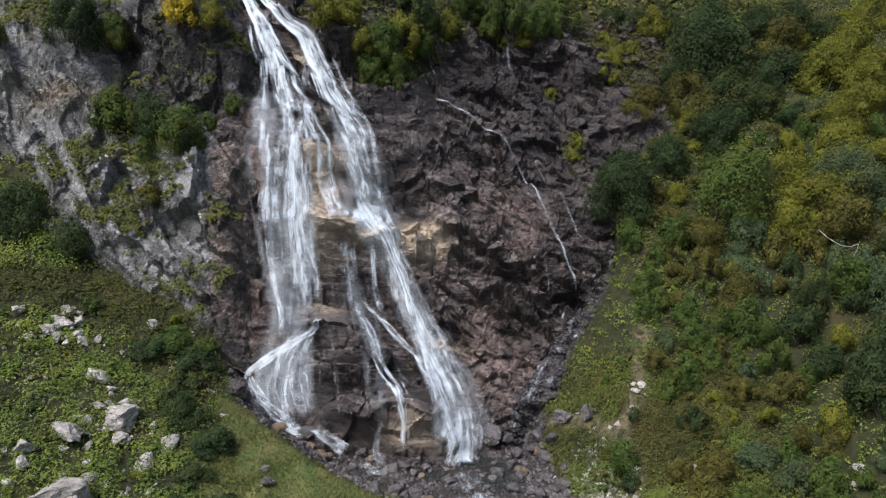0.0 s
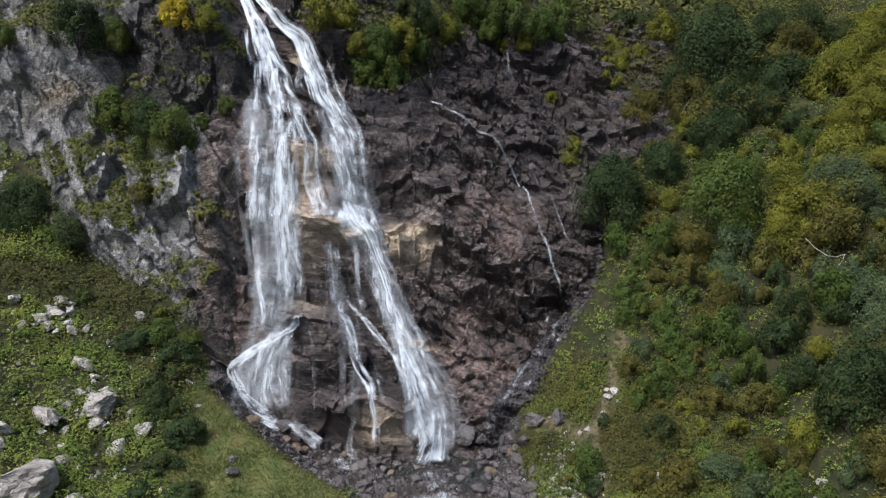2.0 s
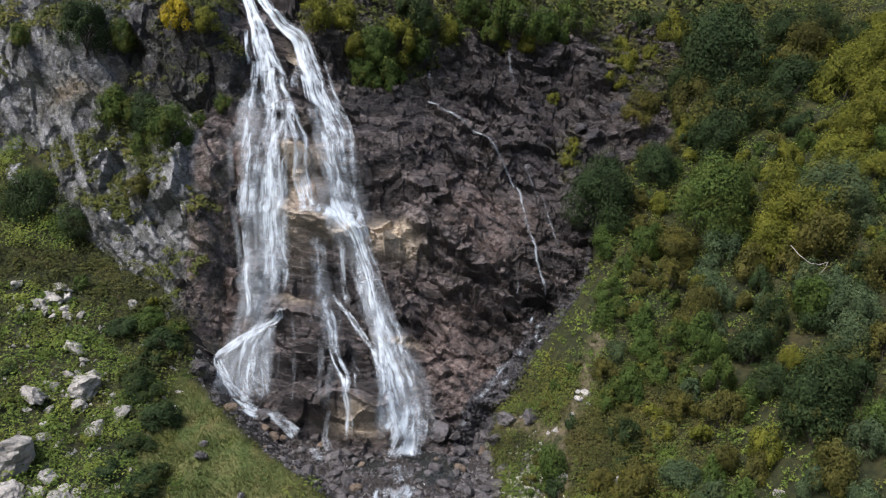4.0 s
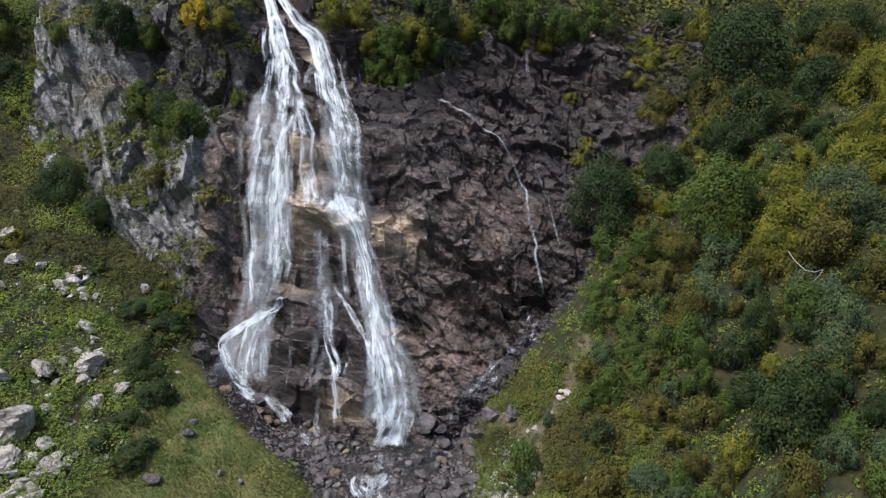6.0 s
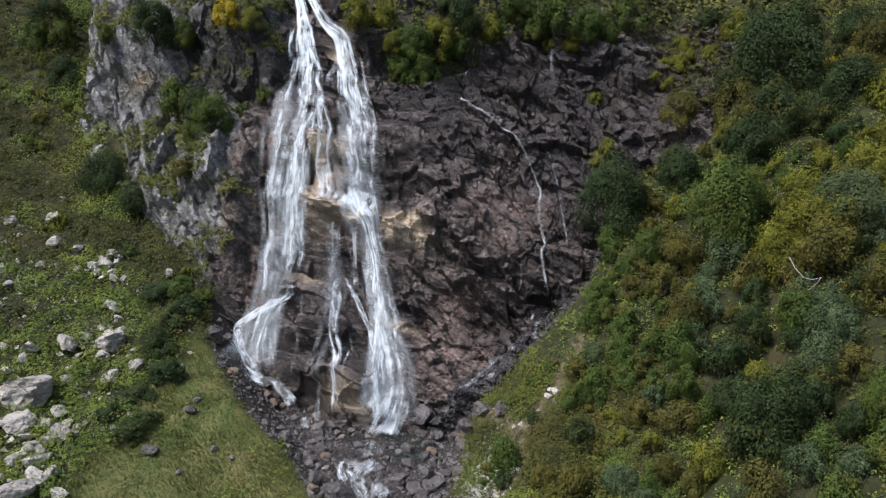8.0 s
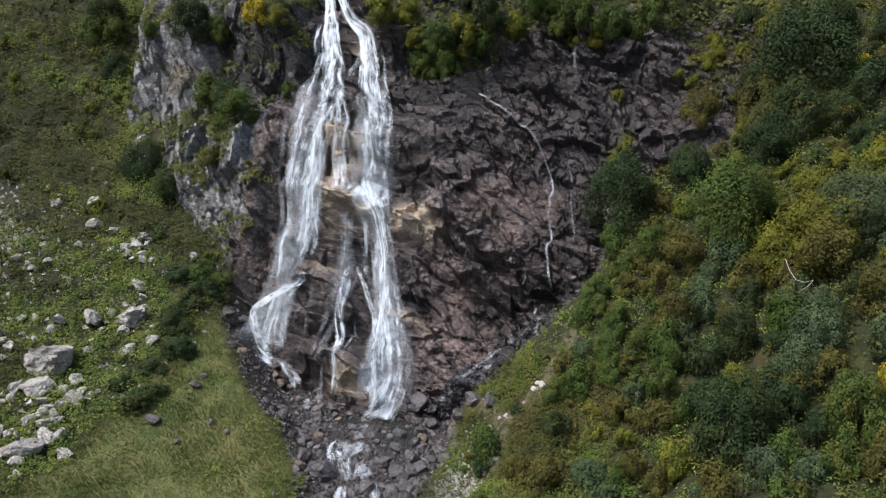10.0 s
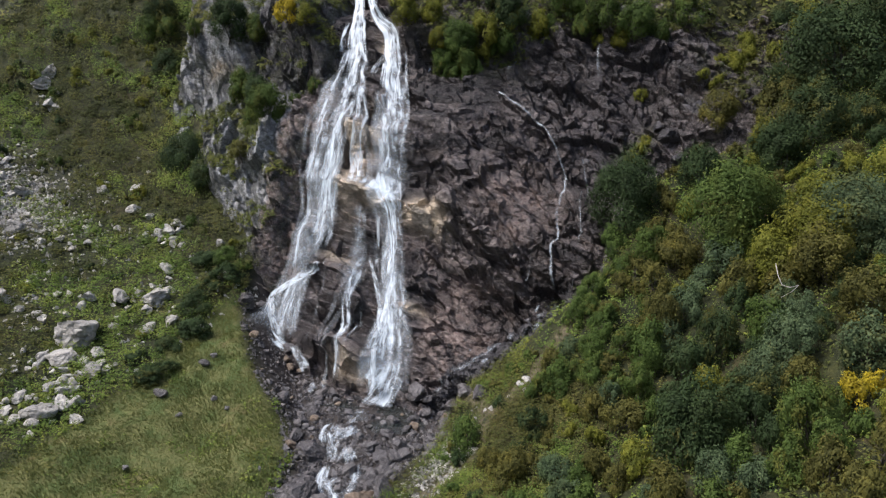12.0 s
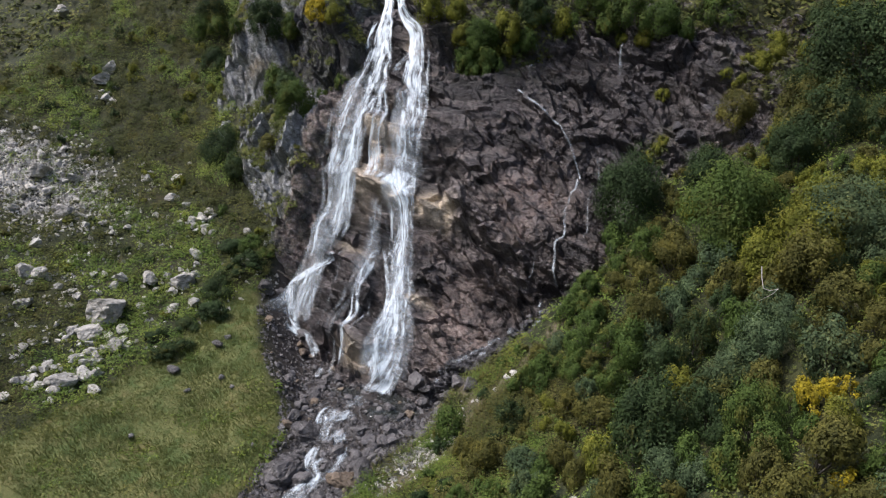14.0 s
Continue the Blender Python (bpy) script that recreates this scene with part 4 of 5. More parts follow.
def bush_proto(colour, size, kind):
    """A shrub one metre across: stems that fork into rounded heads, and leaves crowded on their outsides."""
    key = (colour, size, kind)
    if key in BUSHES:
        return BUSHES[key]
    rng = np.random.default_rng(abs(kind * 131 + size * 17 + len(BUSHES) * 7 + 5))
    lobes, leaves, leaf = {-1: (7, 520, 0.088), 0: (13, 1600, 0.052), 1: (25, 3900, 0.035), 2: (42, 8400, 0.0235), 3: (66, 16500, 0.0165)}[size]
    tall = rng.uniform(0.9, 1.2)
    # rounded heads of uneven size over a dome, some drawn out sideways, the upper ones into plumes
    out = rng_dirs(rng, lobes)
    out[:, 2] = np.where(out[:, 2] < -0.5, -out[:, 2], out[:, 2])
    c = out * rng.uniform(0.2, 0.38, lobes)[:, None] * (1, 1, 1.05 * tall) + (0.06 * rng.normal(), 0.06 * rng.normal(), 0.30 * tall)
    r = rng.uniform(0.10, 0.21, lobes) * (1.2 - 0.35 * np.clip(c[:, 2], 0, 1)) * (22 / lobes) ** 0.12
    lift = rng.uniform(0.85, 1.25, lobes) + 0.5 * np.clip(out[:, 2], 0, 1) * rng.random(lobes)
    which = rng.choice(lobes, leaves, p=r ** 2 / (r ** 2).sum())
    d = out[which] * 0.75 + rng_dirs(rng, leaves) + (0, 0, 0.15)
    d /= np.linalg.norm(d, axis=1)[:, None]
    inner = rng.random(leaves) < 0.16
    far = r[which] * np.where(inner, rng.uniform(0.2, 0.8, leaves), rng.uniform(0.86, 1.06, leaves))
    far = far * (1 + 0.24 * value_noise((c[which] + d * r[which][:, None]) * 11, 3) + 0.14 * value_noise((c[which] + d * r[which][:, None]) * 24, 5))
    at = c[which] + d * far[:, None] * np.stack([np.ones(leaves), np.ones(leaves), lift[which]], -1)
    at += 0.011 * rng.normal(size=at.shape)
    # sprays that stick out of the outline
    spray = rng.random(leaves) < 0.13
    at[spray] += (d[spray] + (0, 0, 0.5)) * rng.uniform(0.01, 0.10, spray.sum())[:, None]
    nrm = d + 0.3 * rng_dirs(rng, leaves) + (0, 0, 0.25)
    along = d * 0.4 + 0.6 * rng_dirs(rng, leaves) + (0, 0, 0.5)
    keep = at[:, 2] > -0.12
    v, f = leaf_quads(rng, at[keep], nrm[keep], leaf, 1.45, along[keep], 0.5)
    crown = link_mesh("crown", v, f, LEAF[colour])
    stems = []
    for i in range(min(lobes, 9)):
        mid = c[i] * (0.45, 0.45, 0.5) + 0.04 * rng.normal(size=3)
        stems.append(tube([(0.05 * rng.normal(), 0.05 * rng.normal(), -0.08), mid, c[i]], [0.022, 0.014, 0.005], 4))
    trunk = link_mesh("trunk", *join(stems), M_BARK, True)
    BUSHES[key] = (crown, trunk)
    return BUSHES[key]


BUSH_LABEL = {
    "dark green": "dense dark green leafy shrub on the mountainside",
    "grey-green": "rounded grey-green willow shrub with a leafy crown",
    "mid-green": "leafy mid-green birch shrub with an uneven crown",
    "yellow-green": "yellow-green shrub turning colour in early autumn",
    "olive-brown": "olive-brown shrub with fading autumn leaves",
    "golden yellow": "small golden yellow autumn shrub among green ones",
}
PLANTED = []
_brng = np.random.default_rng(12)


def plant(hue, places, group="shrubs on the slope", name="shrub"):
    for u, v, d in places:
        d *= 1.08
        colour = "dark green" if hue in ("mid-green", "grey-green") and u > 15 and v > 24 else hue
        size = -1 if d < 0.85 else 0 if d < 1.35 else 1 if d < 2.5 else 2 if d < 4.2 else 3
        crown, trunk = bush_proto(colour, size, int(_brng.integers(0, 3)))
        ob = tagged(new(name), BUSH_LABEL[colour], "shrub", group)
        p = spot(u, v, -(0.24 if d > 4 else 0.15) * d)
        low = 0.55 if u < -9 and v < 6.5 else 1.0
        ob.matrix_world = Matrix.LocRotScale(p, Euler((_brng.normal() * 0.12 - 0.15, _brng.normal() * 0.12, _brng.uniform(0, 6.28))), (d * _brng.uniform(0.92, 1.12), d * _brng.uniform(0.92, 1.12), d * low * (1.2 if u > 17 and v < 12 else 1.0) * _brng.uniform(1.05, 1.3)))
        part("trunk", trunk, ob, "pale slender forked stems")
        part("crown", crown, ob)
        PLANTED.append((u, v, d))


plant("olive-brown", [(16.3, 11.1, 1.9), (21, 11.8, 2.1), (27.8, 10.2, 2.2), (17.4, 8.1, 2.4), (14.6, 9, 1.2), (18.3, 1.5, 1.9), (16.5, 2.3, 1.4), (29.4, 1.2, 2.2), (18.3, -1, 1.3), (28, 0, 1.6), (27.7, 34.6, 3.3), (25.7, 13.1, 3.4), (17, 13.6, 2.7), (15.1, 27.7, 2.7), (18.7, 27.9, 3.3), (23.2, 11.8, 1.9), (26, 5, 1.6), (22.5, -2.2, 1.9), (-17.3, 13.2, 1.6), (29.1, 9.3, 1.4)])
plant("grey-green", [(18.9, 12.1, 1.8), (23.8, 10.2, 2), (25.3, 9.9, 1.6), (19, 9.3, 2), (18.6, 7.6, 1.5), (25.5, 6.6, 2.6), (24.3, 4.6, 2.4), (28.2, 6.9, 2.2), (24.1, -0.6, 1.7), (25.5, -0.5, 1.4), (21.3, 25.2, 5.3), (25.7, 16.5, 4.3), (19.7, 14, 2.3), (27.7, 15, 2.1), (21.6, -2.3, 1.4)])
plant("yellow-green", [(21.8, 13.2, 2.1), (23.5, 13.7, 1.7), (29.9, 3.4, 1.3), (20.1, -0.6, 1.6), (29, 28.6, 4.8), (32, 31.9, 3.3), (33.8, 35.2, 2.8), (32.6, 28.6, 3.2), (30.9, 25.7, 3.3), (29.3, 24.2, 3.2), (19.1, 38.9, 2.5), (18.9, 25.8, 1.8), (23.7, 18.5, 2.9), (27.5, 20, 3.5), (29, 18.9, 2.5), (24.4, 14.3, 3.7), (22.4, 13.5, 3.2), (35.3, 36.4, 2.9), (16.6, 37.1, 1.5), (14.4, 34.5, 1.8), (-14.2, 23.9, 1.6), (-3.1, 29.3, 2.1), (-0.9, 31, 1.7), (0.15, 32.1, 2), (-8.3, 27.8, 2.3), (-6.6, 28.9, 1.8), (16.2, 18.1, 1.5), (14.3, 38.1, 1.4), (15, 36.2, 1.7), (13, 32, 0.9), (8.7, 29.9, 1.1)])
plant("dark green", [(25.9, 13.3, 1.6), (21.1, 6.8, 2.4), (20.1, 5.5, 2.2), (23.4, 7.3, 1.7), (24.6, 2.6, 1.7), (25.7, 1.6, 1.5), (26, 29.9, 3.7), (20.4, 23.9, 3.4), (16.5, 20.9, 3.2), (12.6, 17.5, 4.4), (-22.85, 22.65, 3), (-17.7, 17.8, 2.6), (-25.7, 12.2, 4), (-22.5, 11.4, 2.7), (-2.4, 31.5, 2.2), (-1.7, 31.6, 2.9), (24.6, 27, 2.7), (20.4, 3.2, 1.7), (-34.3, 21.4, 2.8), (-38.2, 26.6, 3.4), (-13.6, 0.7, 2.5), (-12, -1, 2.1), (-10.3, -4.6, 2.2), (-10.4, -5.7, 1.9), (-14.3, 2.7, 2.2), (-13.8, 3.9, 2.3), (-16.8, 4.8, 1.9), (-12.3, -4.6, 1.6), (-12.3, -2.8, 1.7), (30.1, 5, 1.3)])
plant("mid-green", [(27.8, 12.2, 1.6), (14.7, 7.6, 1.7), (16.1, 9.8, 1.2), (18.4, 3.7, 1.6), (17, 4.2, 1.2), (15.5, 4.3, 1.5), (21.8, -1.1, 1.2), (27.1, 2.1, 2.4), (28.1, 1.4, 1.4), (26.6, -0, 1.6), (24.5, 0.1, 1.4), (22.5, 32.5, 7.2), (32, 34.4, 2.5), (29.1, 36.4, 3.4), (18, 41.7, 2.9), (26.6, 37.1, 3.1), (18.7, 16.3, 5.3), (20.3, 39.4, 1.9), (-21.1, 23.5, 2.4), (-19.9, 18.4, 2.3), (-21.4, 19.2, 2.1), (-15.95, 17, 3), (-18, 16.2, 1.6), (-13, 20, 1.3), (-4.5, 27.7, 2.4), (-2.4, 29, 1.5), (5.4, 33.9, 3.4), (10.1, 37.9, 3.2), (7.4, 34.4, 2.9), (2, 34.1, 2.6), (15.7, 42.8, 2.5), (23.5, 37.2, 3.5)])
plant("mid-green", [(19, 30.8, 3), (20.3, 18.9, 2.9), (14.9, 14.4, 2.2), (12.7, 14.2, 1.8), (12.7, 10.1, 1.7), (24.4, 8.7, 2.3), (16.1, 6.6, 1.9), (14.9, 6.3, 1.6), (17.4, 6.3, 1.9), (13.5, 3.1, 1.9), (14.3, 4.2, 1.3), (12.7, 2.5, 1.6), (17.7, -1.8, 1.3), (-5, 25.6, 2.1), (-3.1, 25.9, 2.1), (-14.7, 18.9, 1.2), (-25.1, 14.6, 1.3), (-38.7, 24.3, 2.9), (-27.5, 22.8, 1.3), (-36.1, 25.3, 2.4), (-13.6, 5.5, 1.5), (-15.8, 5.7, 1.9), (27, 3.5, 1.4), (31.2, 1.6, 1.5)])
plant("golden yellow", [(28.3, 4.4, 1.2), (28.6, 5.5, 0.94), (29.4, 5.4, 0.7), (30.5, 1, 0.78), (25.3, 33.9, 1.3), (-16.3, 23.8, 2.2)])

plant("mid-green", [(-5.2, 26.3, 2.0), (-3.6, 26.6, 2.0), (-4.2, 25.4, 1.6), (-1.6, 29.8, 1.8)])
plant("mid-green", [(3.6, 33.2, 1.6), (1.0, 32.4, 1.4), (8.6, 34.6, 1.6)])
plant("yellow-green", [(6.4, 33.2, 1.5), (4.6, 32.9, 1.1), (-2.7, 27.6, 1.7), (-5.6, 27.4, 1.6), (-0.4, 30.0, 1.2), (10.3, 24.6, 0.9), (10.1, 23.4, 0.8), (10.4, 25.6, 0.9), (14.2, 31.6, 1.2), (13.2, 34.6, 1.1)])

plant("dark green", [(22.3, 1.3, 3.2), (22.2, 0.1, 2.3), (23.4, 3.4, 2.4)])

# low growth that fills the gaps between the larger shrubs
_fill = {}
for _i in range(2600):
    _u, _v = _brng.uniform(10, 33), _brng.uniform(-6, 37)
    if _u < right_bank(_v) + 1.2 + 2.2 * (_v < 6) * _brng.random() or (_v < 9 and _u < 19 and _brng.random() < 0.85) or (_v < 13 and _u >= 19 and _brng.random() < 0.6):
        continue
    _d = _brng.uniform(0.9, 1.8)
    if any((_u - a) ** 2 + (_v - b) ** 2 < (0.36 * (d + _d)) ** 2 for a, b, d in PLANTED):
        continue
    _n = value_noise(np.array([[_u / 5, _v / 5, 0.3]]), 4)[0] + 0.35 * _brng.normal()
    _c = "olive-brown" if _n < -0.35 else "mid-green" if _n < 0.1 else "grey-green" if _n < 0.3 and _v < 12 else "yellow-green" if _n < 0.65 else "dark green"
    _c = "olive-brown" if _v < 10 and _c == "yellow-green" and _brng.random() < 0.7 else _c
    _c = "dark green" if _v > 24 and _c in ("mid-green", "yellow-green") and _brng.random() < 0.7 else _c
    plant(_c, [(_u, _v, _d)], "low shrubs between the larger ones", "bush")
    if len(PLANTED) > 400:
        break

# small shrubs and tall herbs scattered over the dry bank
_n = 0
while _n < 60:
    _v = _brng.uniform(-9, 6)
    _u = right_bank(_v) + 0.6 + 8 * _brng.random() ** 1.3
    if path(np.float64(_u), np.float64(_v)) > 0.1 or bump(_u, _v, 8.2, 0.8, 1.6, 1.4, 1.0) > 0.3:
        continue
    _t = value_noise(np.array([[_u / 2.5, _v / 2.5, 0.7]]), 9)[0] + 0.4 * _brng.normal()
    plant("olive-brown" if _t < 0.1 else "yellow-green" if _t < 0.3 else "mid-green", [(_u, _v, _brng.uniform(0.4, 0.85))], "small shrubs on the bank", "low_shrub")
    _n += 1


# tussocks of low shrubs in patches over the open slope
_n = 0
while _n < 170:
    _v = _brng.uniform(-11, 30)
    _u = _brng.uniform(-52, -13)
    _t = value_noise(np.array([[_u / 5, _v / 3.5, 1.7]]), 13)[0] + 0.45 * _brng.normal()
    if _u > left_bank(_v) - 1.5 or lawn(_u, _v) > 0.1 or CRAG.at(_u, _v) > LAND.at(_u, _v) - 0.3 or bump(_u, _v, -37, 1.5, 6, 4, 1.0) > 0.5:
        continue
    plant("dark green" if _t < -0.4 else "mid-green" if _t < 0.0 else "yellow-green" if _t < 0.6 else "olive-brown", [(_u, _v, _brng.uniform(0.5, 1.15))], "low tussocks on the open slope", "low_shrub")
    _n += 1


# ---- herbs and grass ----


def scatter(rng, n, u0, u1, v0, v1, keep):
    u, v = rng.uniform(u0, u1, n), rng.uniform(v0, v1, n)
    k = keep(u, v)
    return u[k], v[k]


def on_land(u, v, m=0.08):
    g = LAND.at(u, v)
    return (CLIFF.at(u, v) < g + m) & (CRAG.at(u, v) < g + m)


def slope_normal(sheet, u, v):
    e = 0.3
    a = (sheet.at(u + e, v) - sheet.at(u - e, v)) / (2 * e)
    b = (sheet.at(u, v + e) - sheet.at(u, v - e)) / (2 * e)
    n = np.stack([-a, -b, np.ones_like(a)], -1)
    w = np.stack([n[:, 0], n[:, 1] * CT - n[:, 2] * ST, n[:, 1] * ST + n[:, 2] * CT], -1)
    return w / np.linalg.norm(w, axis=1)[:, None]


def herb_patch(name, label, material, u, v, sheet, leaves, radius, leaf, rng, height=0.6):
    """Low mounds of leaves over the ground, all of one kind."""
    base = to_world(u, v, sheet.at(u, v))
    nrm = slope_normal(sheet, u, v) * 0.5 + (0, 0, 0.6)
    n = len(u)
    rad = radius * rng.uniform(0.5, 1.4, n) * (1 + 0.5 * value_noise(np.stack([u / 2, v / 2, 0 * u], -1), 8))
    d = rng_dirs(rng, n * leaves)
    own = np.repeat(np.arange(n), leaves)
    d = d + nrm[own] * 0.4
    at = base[own] + d * (rad[own] * rng.uniform(0.55, 1.05, len(own)))[:, None] * (1, 1, height)
    vv, ff = leaf_quads(rng, at, d * 0.6 + nrm[own] * 0.8 + 0.5 * rng_dirs(rng, len(own)), leaf, 1.3)
    me = link_mesh(name, vv, ff, material)
    paint(me, "mound", np.repeat(rng.random(n)[own], 3))
    return tagged(new(name, me), label, "undergrowth", kind="stuff")


_hr = np.random.default_rng(33)
_soft = lambda u, v: value_noise(np.stack([u / 3.5, v / 3.5, 0 * u + 2], -1), 6)
_left = lambda u, v: on_land(u, v) & (u < left_bank(v) - 0.2) & (_hr.random(len(u)) > lawn(u, v) * 0.985) & (_hr.random(len(u)) > bump(u, v, -37, 1.0, 7, 4, 0.9))
_u, _v = scatter(_hr, 15000, -56, 3, -14, 32, _left)
_mix = value_noise(np.stack([(_u + 0.6 * _v) / 6.0, _v / 2.8, 0 * _u + 2], -1), 6) + 0.3 * value_noise(np.stack([_u / 1.5, _v / 1.2, 0 * _u], -1), 16) + 0.25 * _hr.normal(size=len(_u)) - 0.22 * ramp(_v, 12, 22)
for _lo, _hi, _m, _label in [(-9, -0.14, M_HEATH, "dark low heath between the boulders"), (-0.14, 0.1, M_HERB, "low green and brownish herbs covering the slope"), (0.1, 9, M_BRIGHT, "bright green leafy herbs in patches on the slope")]:
    _k = (_mix > _lo) & (_mix <= _hi)
    herb_patch("undergrowth", _label, _m, _u[_k], _v[_k], LAND, 42, 0.62, 0.112, _hr, 0.75)
_right = lambda u, v: on_land(u, v) & (u > right_edge(v))
_dry = lambda u, v: _hr.random(len(u)) < ramp(-v, -7, -2) * ramp(-u, -20, -15)
_u, _v = scatter(_hr, 9000, 5, 20, -12, 9, lambda u, v: _right(u, v) & _dry(u, v) & (_hr.random(len(u)) > 1.3 * path(u, v)) & (_hr.random(len(u)) > 0.8 * bump(u, v, 8.2, 0.8, 1.6, 1.4, 1.0)) & (_hr.random(len(u)) > bump(u, v, 8.6, -3.2, 0.9, 2.2, 0.95)))
_k = value_noise(np.stack([_u / 2.2, _v / 1.6, 0 * _u], -1), 44) + 0.45 * _hr.normal(size=len(_u)) - 0.5 * ramp(_u - right_edge(_v), 2.2, 0.6)
for _lo, _hi, _m, _label in [(-9, -0.55, M_BRIGHT, "fresh green herbs along the edge of the bank"), (-0.55, -0.2, M_HERB, "yellow-green herbs on the bank"), (-0.2, 0.28, M_DRY, "dry olive and brown herbs on the bank"), (0.28, 9, M_HEATH, "dark low heath on the bank")]:
    _j = (_k > _lo) & (_k <= _hi)
    herb_patch("undergrowth", _label, _m, _u[_j], _v[_j], LAND, 34, 0.42, 0.078, _hr, 0.95)
_u, _v = scatter(_hr, 20000, 7, 40, -12, 44, lambda u, v: _right(u, v) & (_hr.random(len(u)) > 0.75 * ramp(u, 13.5, 16.5) * ramp(-v, -15, -12)) & ~_dry(u, v) & (_soft(u, v) < 0.1 + 0.3 * _hr.normal(size=len(u))))
herb_patch("undergrowth", "olive and brown herbs under the shrubs", M_HERB, _u, _v, LAND, 20, 0.48, 0.11, _hr)
_u, _v = scatter(_hr, 6500, 7, 40, -12, 44, lambda u, v: _right(u, v) & ~_dry(u, v) & (_soft(u, v) > -0.05 + 0.3 * _hr.normal(size=len(u))))
herb_patch("undergrowth", "bright green herbs along the edge of the gully", M_BRIGHT, _u, _v, LAND, 20, 0.48, 0.11, _hr)
_u, _v = scatter(_hr, 17000, -110, 60, -14, 75, lambda u, v: ((u < -55) | (v > 31)) & ((u < -12) | (v > 40)) & on_land(u, v))
_k = value_noise(np.stack([(_u + 0.6 * _v) / 9, _v / 4, 0 * _u], -1), 71) + 0.3 * _hr.normal(size=len(_u)) < 0.15
herb_patch("undergrowth", "distant dark green herbs on the upper slope", M_HEATH, _u[_k], _v[_k], LAND, 10, 1.0, 0.37, _hr)
herb_patch("undergrowth", "distant green and olive herbs on the upper slope", M_HERB, _u[~_k], _v[~_k], LAND, 10, 1.0, 0.37, _hr)
# ledges of the crag and the top of the cliff
_u, _v = scatter(_hr, 10500, -33, -12.5, 7, 31, lambda u, v: (CRAG.at(u, v) > LAND.at(u, v)) & (CRAG.at(u, v) > CLIFF.at(u, v)) & (value_noise(np.stack([u / 2.2, v / 1.6, 0 * u], -1), 19) > 0.02) & (slope_normal(CRAG, u, v)[:, 2] > 0.42))
herb_patch("undergrowth", "tufts of herbs and grass on rock ledges", M_HERB, _u, _v, CRAG, 16, 0.34, 0.14, _hr)
_u, _v = scatter(_hr, 5000, -10, 20, 22, 41, lambda u, v: (CLIFF.at(u, v) > LAND.at(u, v)) & ((v > np.interp(u, [-10, -7.5, -5, -3, -0.5, 2, 4, 8, 11, 13, 14, 20], [29, 28.3, 26.5, 25.3, 30.5, 32.5, 34.5, 35, 38, 37, 32, 30])) | (bump(u, v, 10.2, 24.5, 0.8, 2.2, 1) > 0.4)) & (_hr.random(len(u)) < 0.8))
_k = _u < 9
herb_patch("undergrowth", "yellowish herbs along the top of the cliff", M_HERB, _u[_k], _v[_k], CLIFF, 18, 0.44, 0.16, _hr)
herb_patch("undergrowth", "dark herbs on the ledges above the cliff", M_HEATH, _u[~_k], _v[~_k], CLIFF, 18, 0.44, 0.16, _hr)
# the grass fan by the stream
_u, _v = scatter(_hr, 90000, -14, 5, -16, 4, lambda u, v: on_land(u, v) & (_hr.random(len(u)) < lawn(u, v)))
_u2, _v2 = scatter(_hr, 26000, 6, 14, -8, 8, lambda u, v: _right(u, v) & (_hr.random(len(u)) < np.maximum(0.55 * path(u, v), bump(u, v, 8.4, 0.6, 1.7, 1.5, 1.0))))
_u, _v = np.concatenate([_u, _u2]), np.concatenate([_v, _v2])
_b = to_world(_u, _v, LAND.at(_u, _v))
_n = len(_u)
_len = 0.13 * _hr.uniform(0.6, 1.5, _n) * (1 + 0.6 * value_noise(np.stack([_u, _v, 0 * _u], -1), 3))
_lean = _hr.normal(size=(_n, 3)) * 0.45 + (0.1, -0.35, 1.0)
_side = np.cross(_lean, rng_dirs(_hr, _n))
_side *= (0.022 / np.linalg.norm(_side, axis=1))[:, None]
_bv = np.stack([_b - _side, _b + _side, _b + _lean * _len[:, None]], 1).reshape(-1, 3)
tagged(new("grass", link_mesh("grass", _bv, np.arange(3 * _n).reshape(_n, 3), M_GRASS)), "pale short grass on the fan and along the path", "grass", kind="stuff")
_u, _v = scatter(_hr, 7000, -14, 5, -16, 4, lambda u, v: (_hr.random(len(u)) < lawn(u, v)) & (value_noise(np.stack([u / 1.6, v / 1.6, 0 * u], -1), 29) > 0.0))
_k = value_noise(np.stack([_u / 1.1, _v / 1.1, 0 * _u], -1), 35) + 0.3 * _hr.normal(size=len(_u))
herb_patch("undergrowth", "small green herbs dotted through the grass", M_BRIGHT, _u[_k > 0.1], _v[_k > 0.1], LAND, 9, 0.24, 0.08, _hr, 0.4)
herb_patch("undergrowth", "yellowish tufts dotted through the grass", M_HERB, _u[_k <= 0.1], _v[_k <= 0.1], LAND, 9, 0.22, 0.07, _hr, 0.5)

# ---- boulders and stones ----
ROCKS = {}


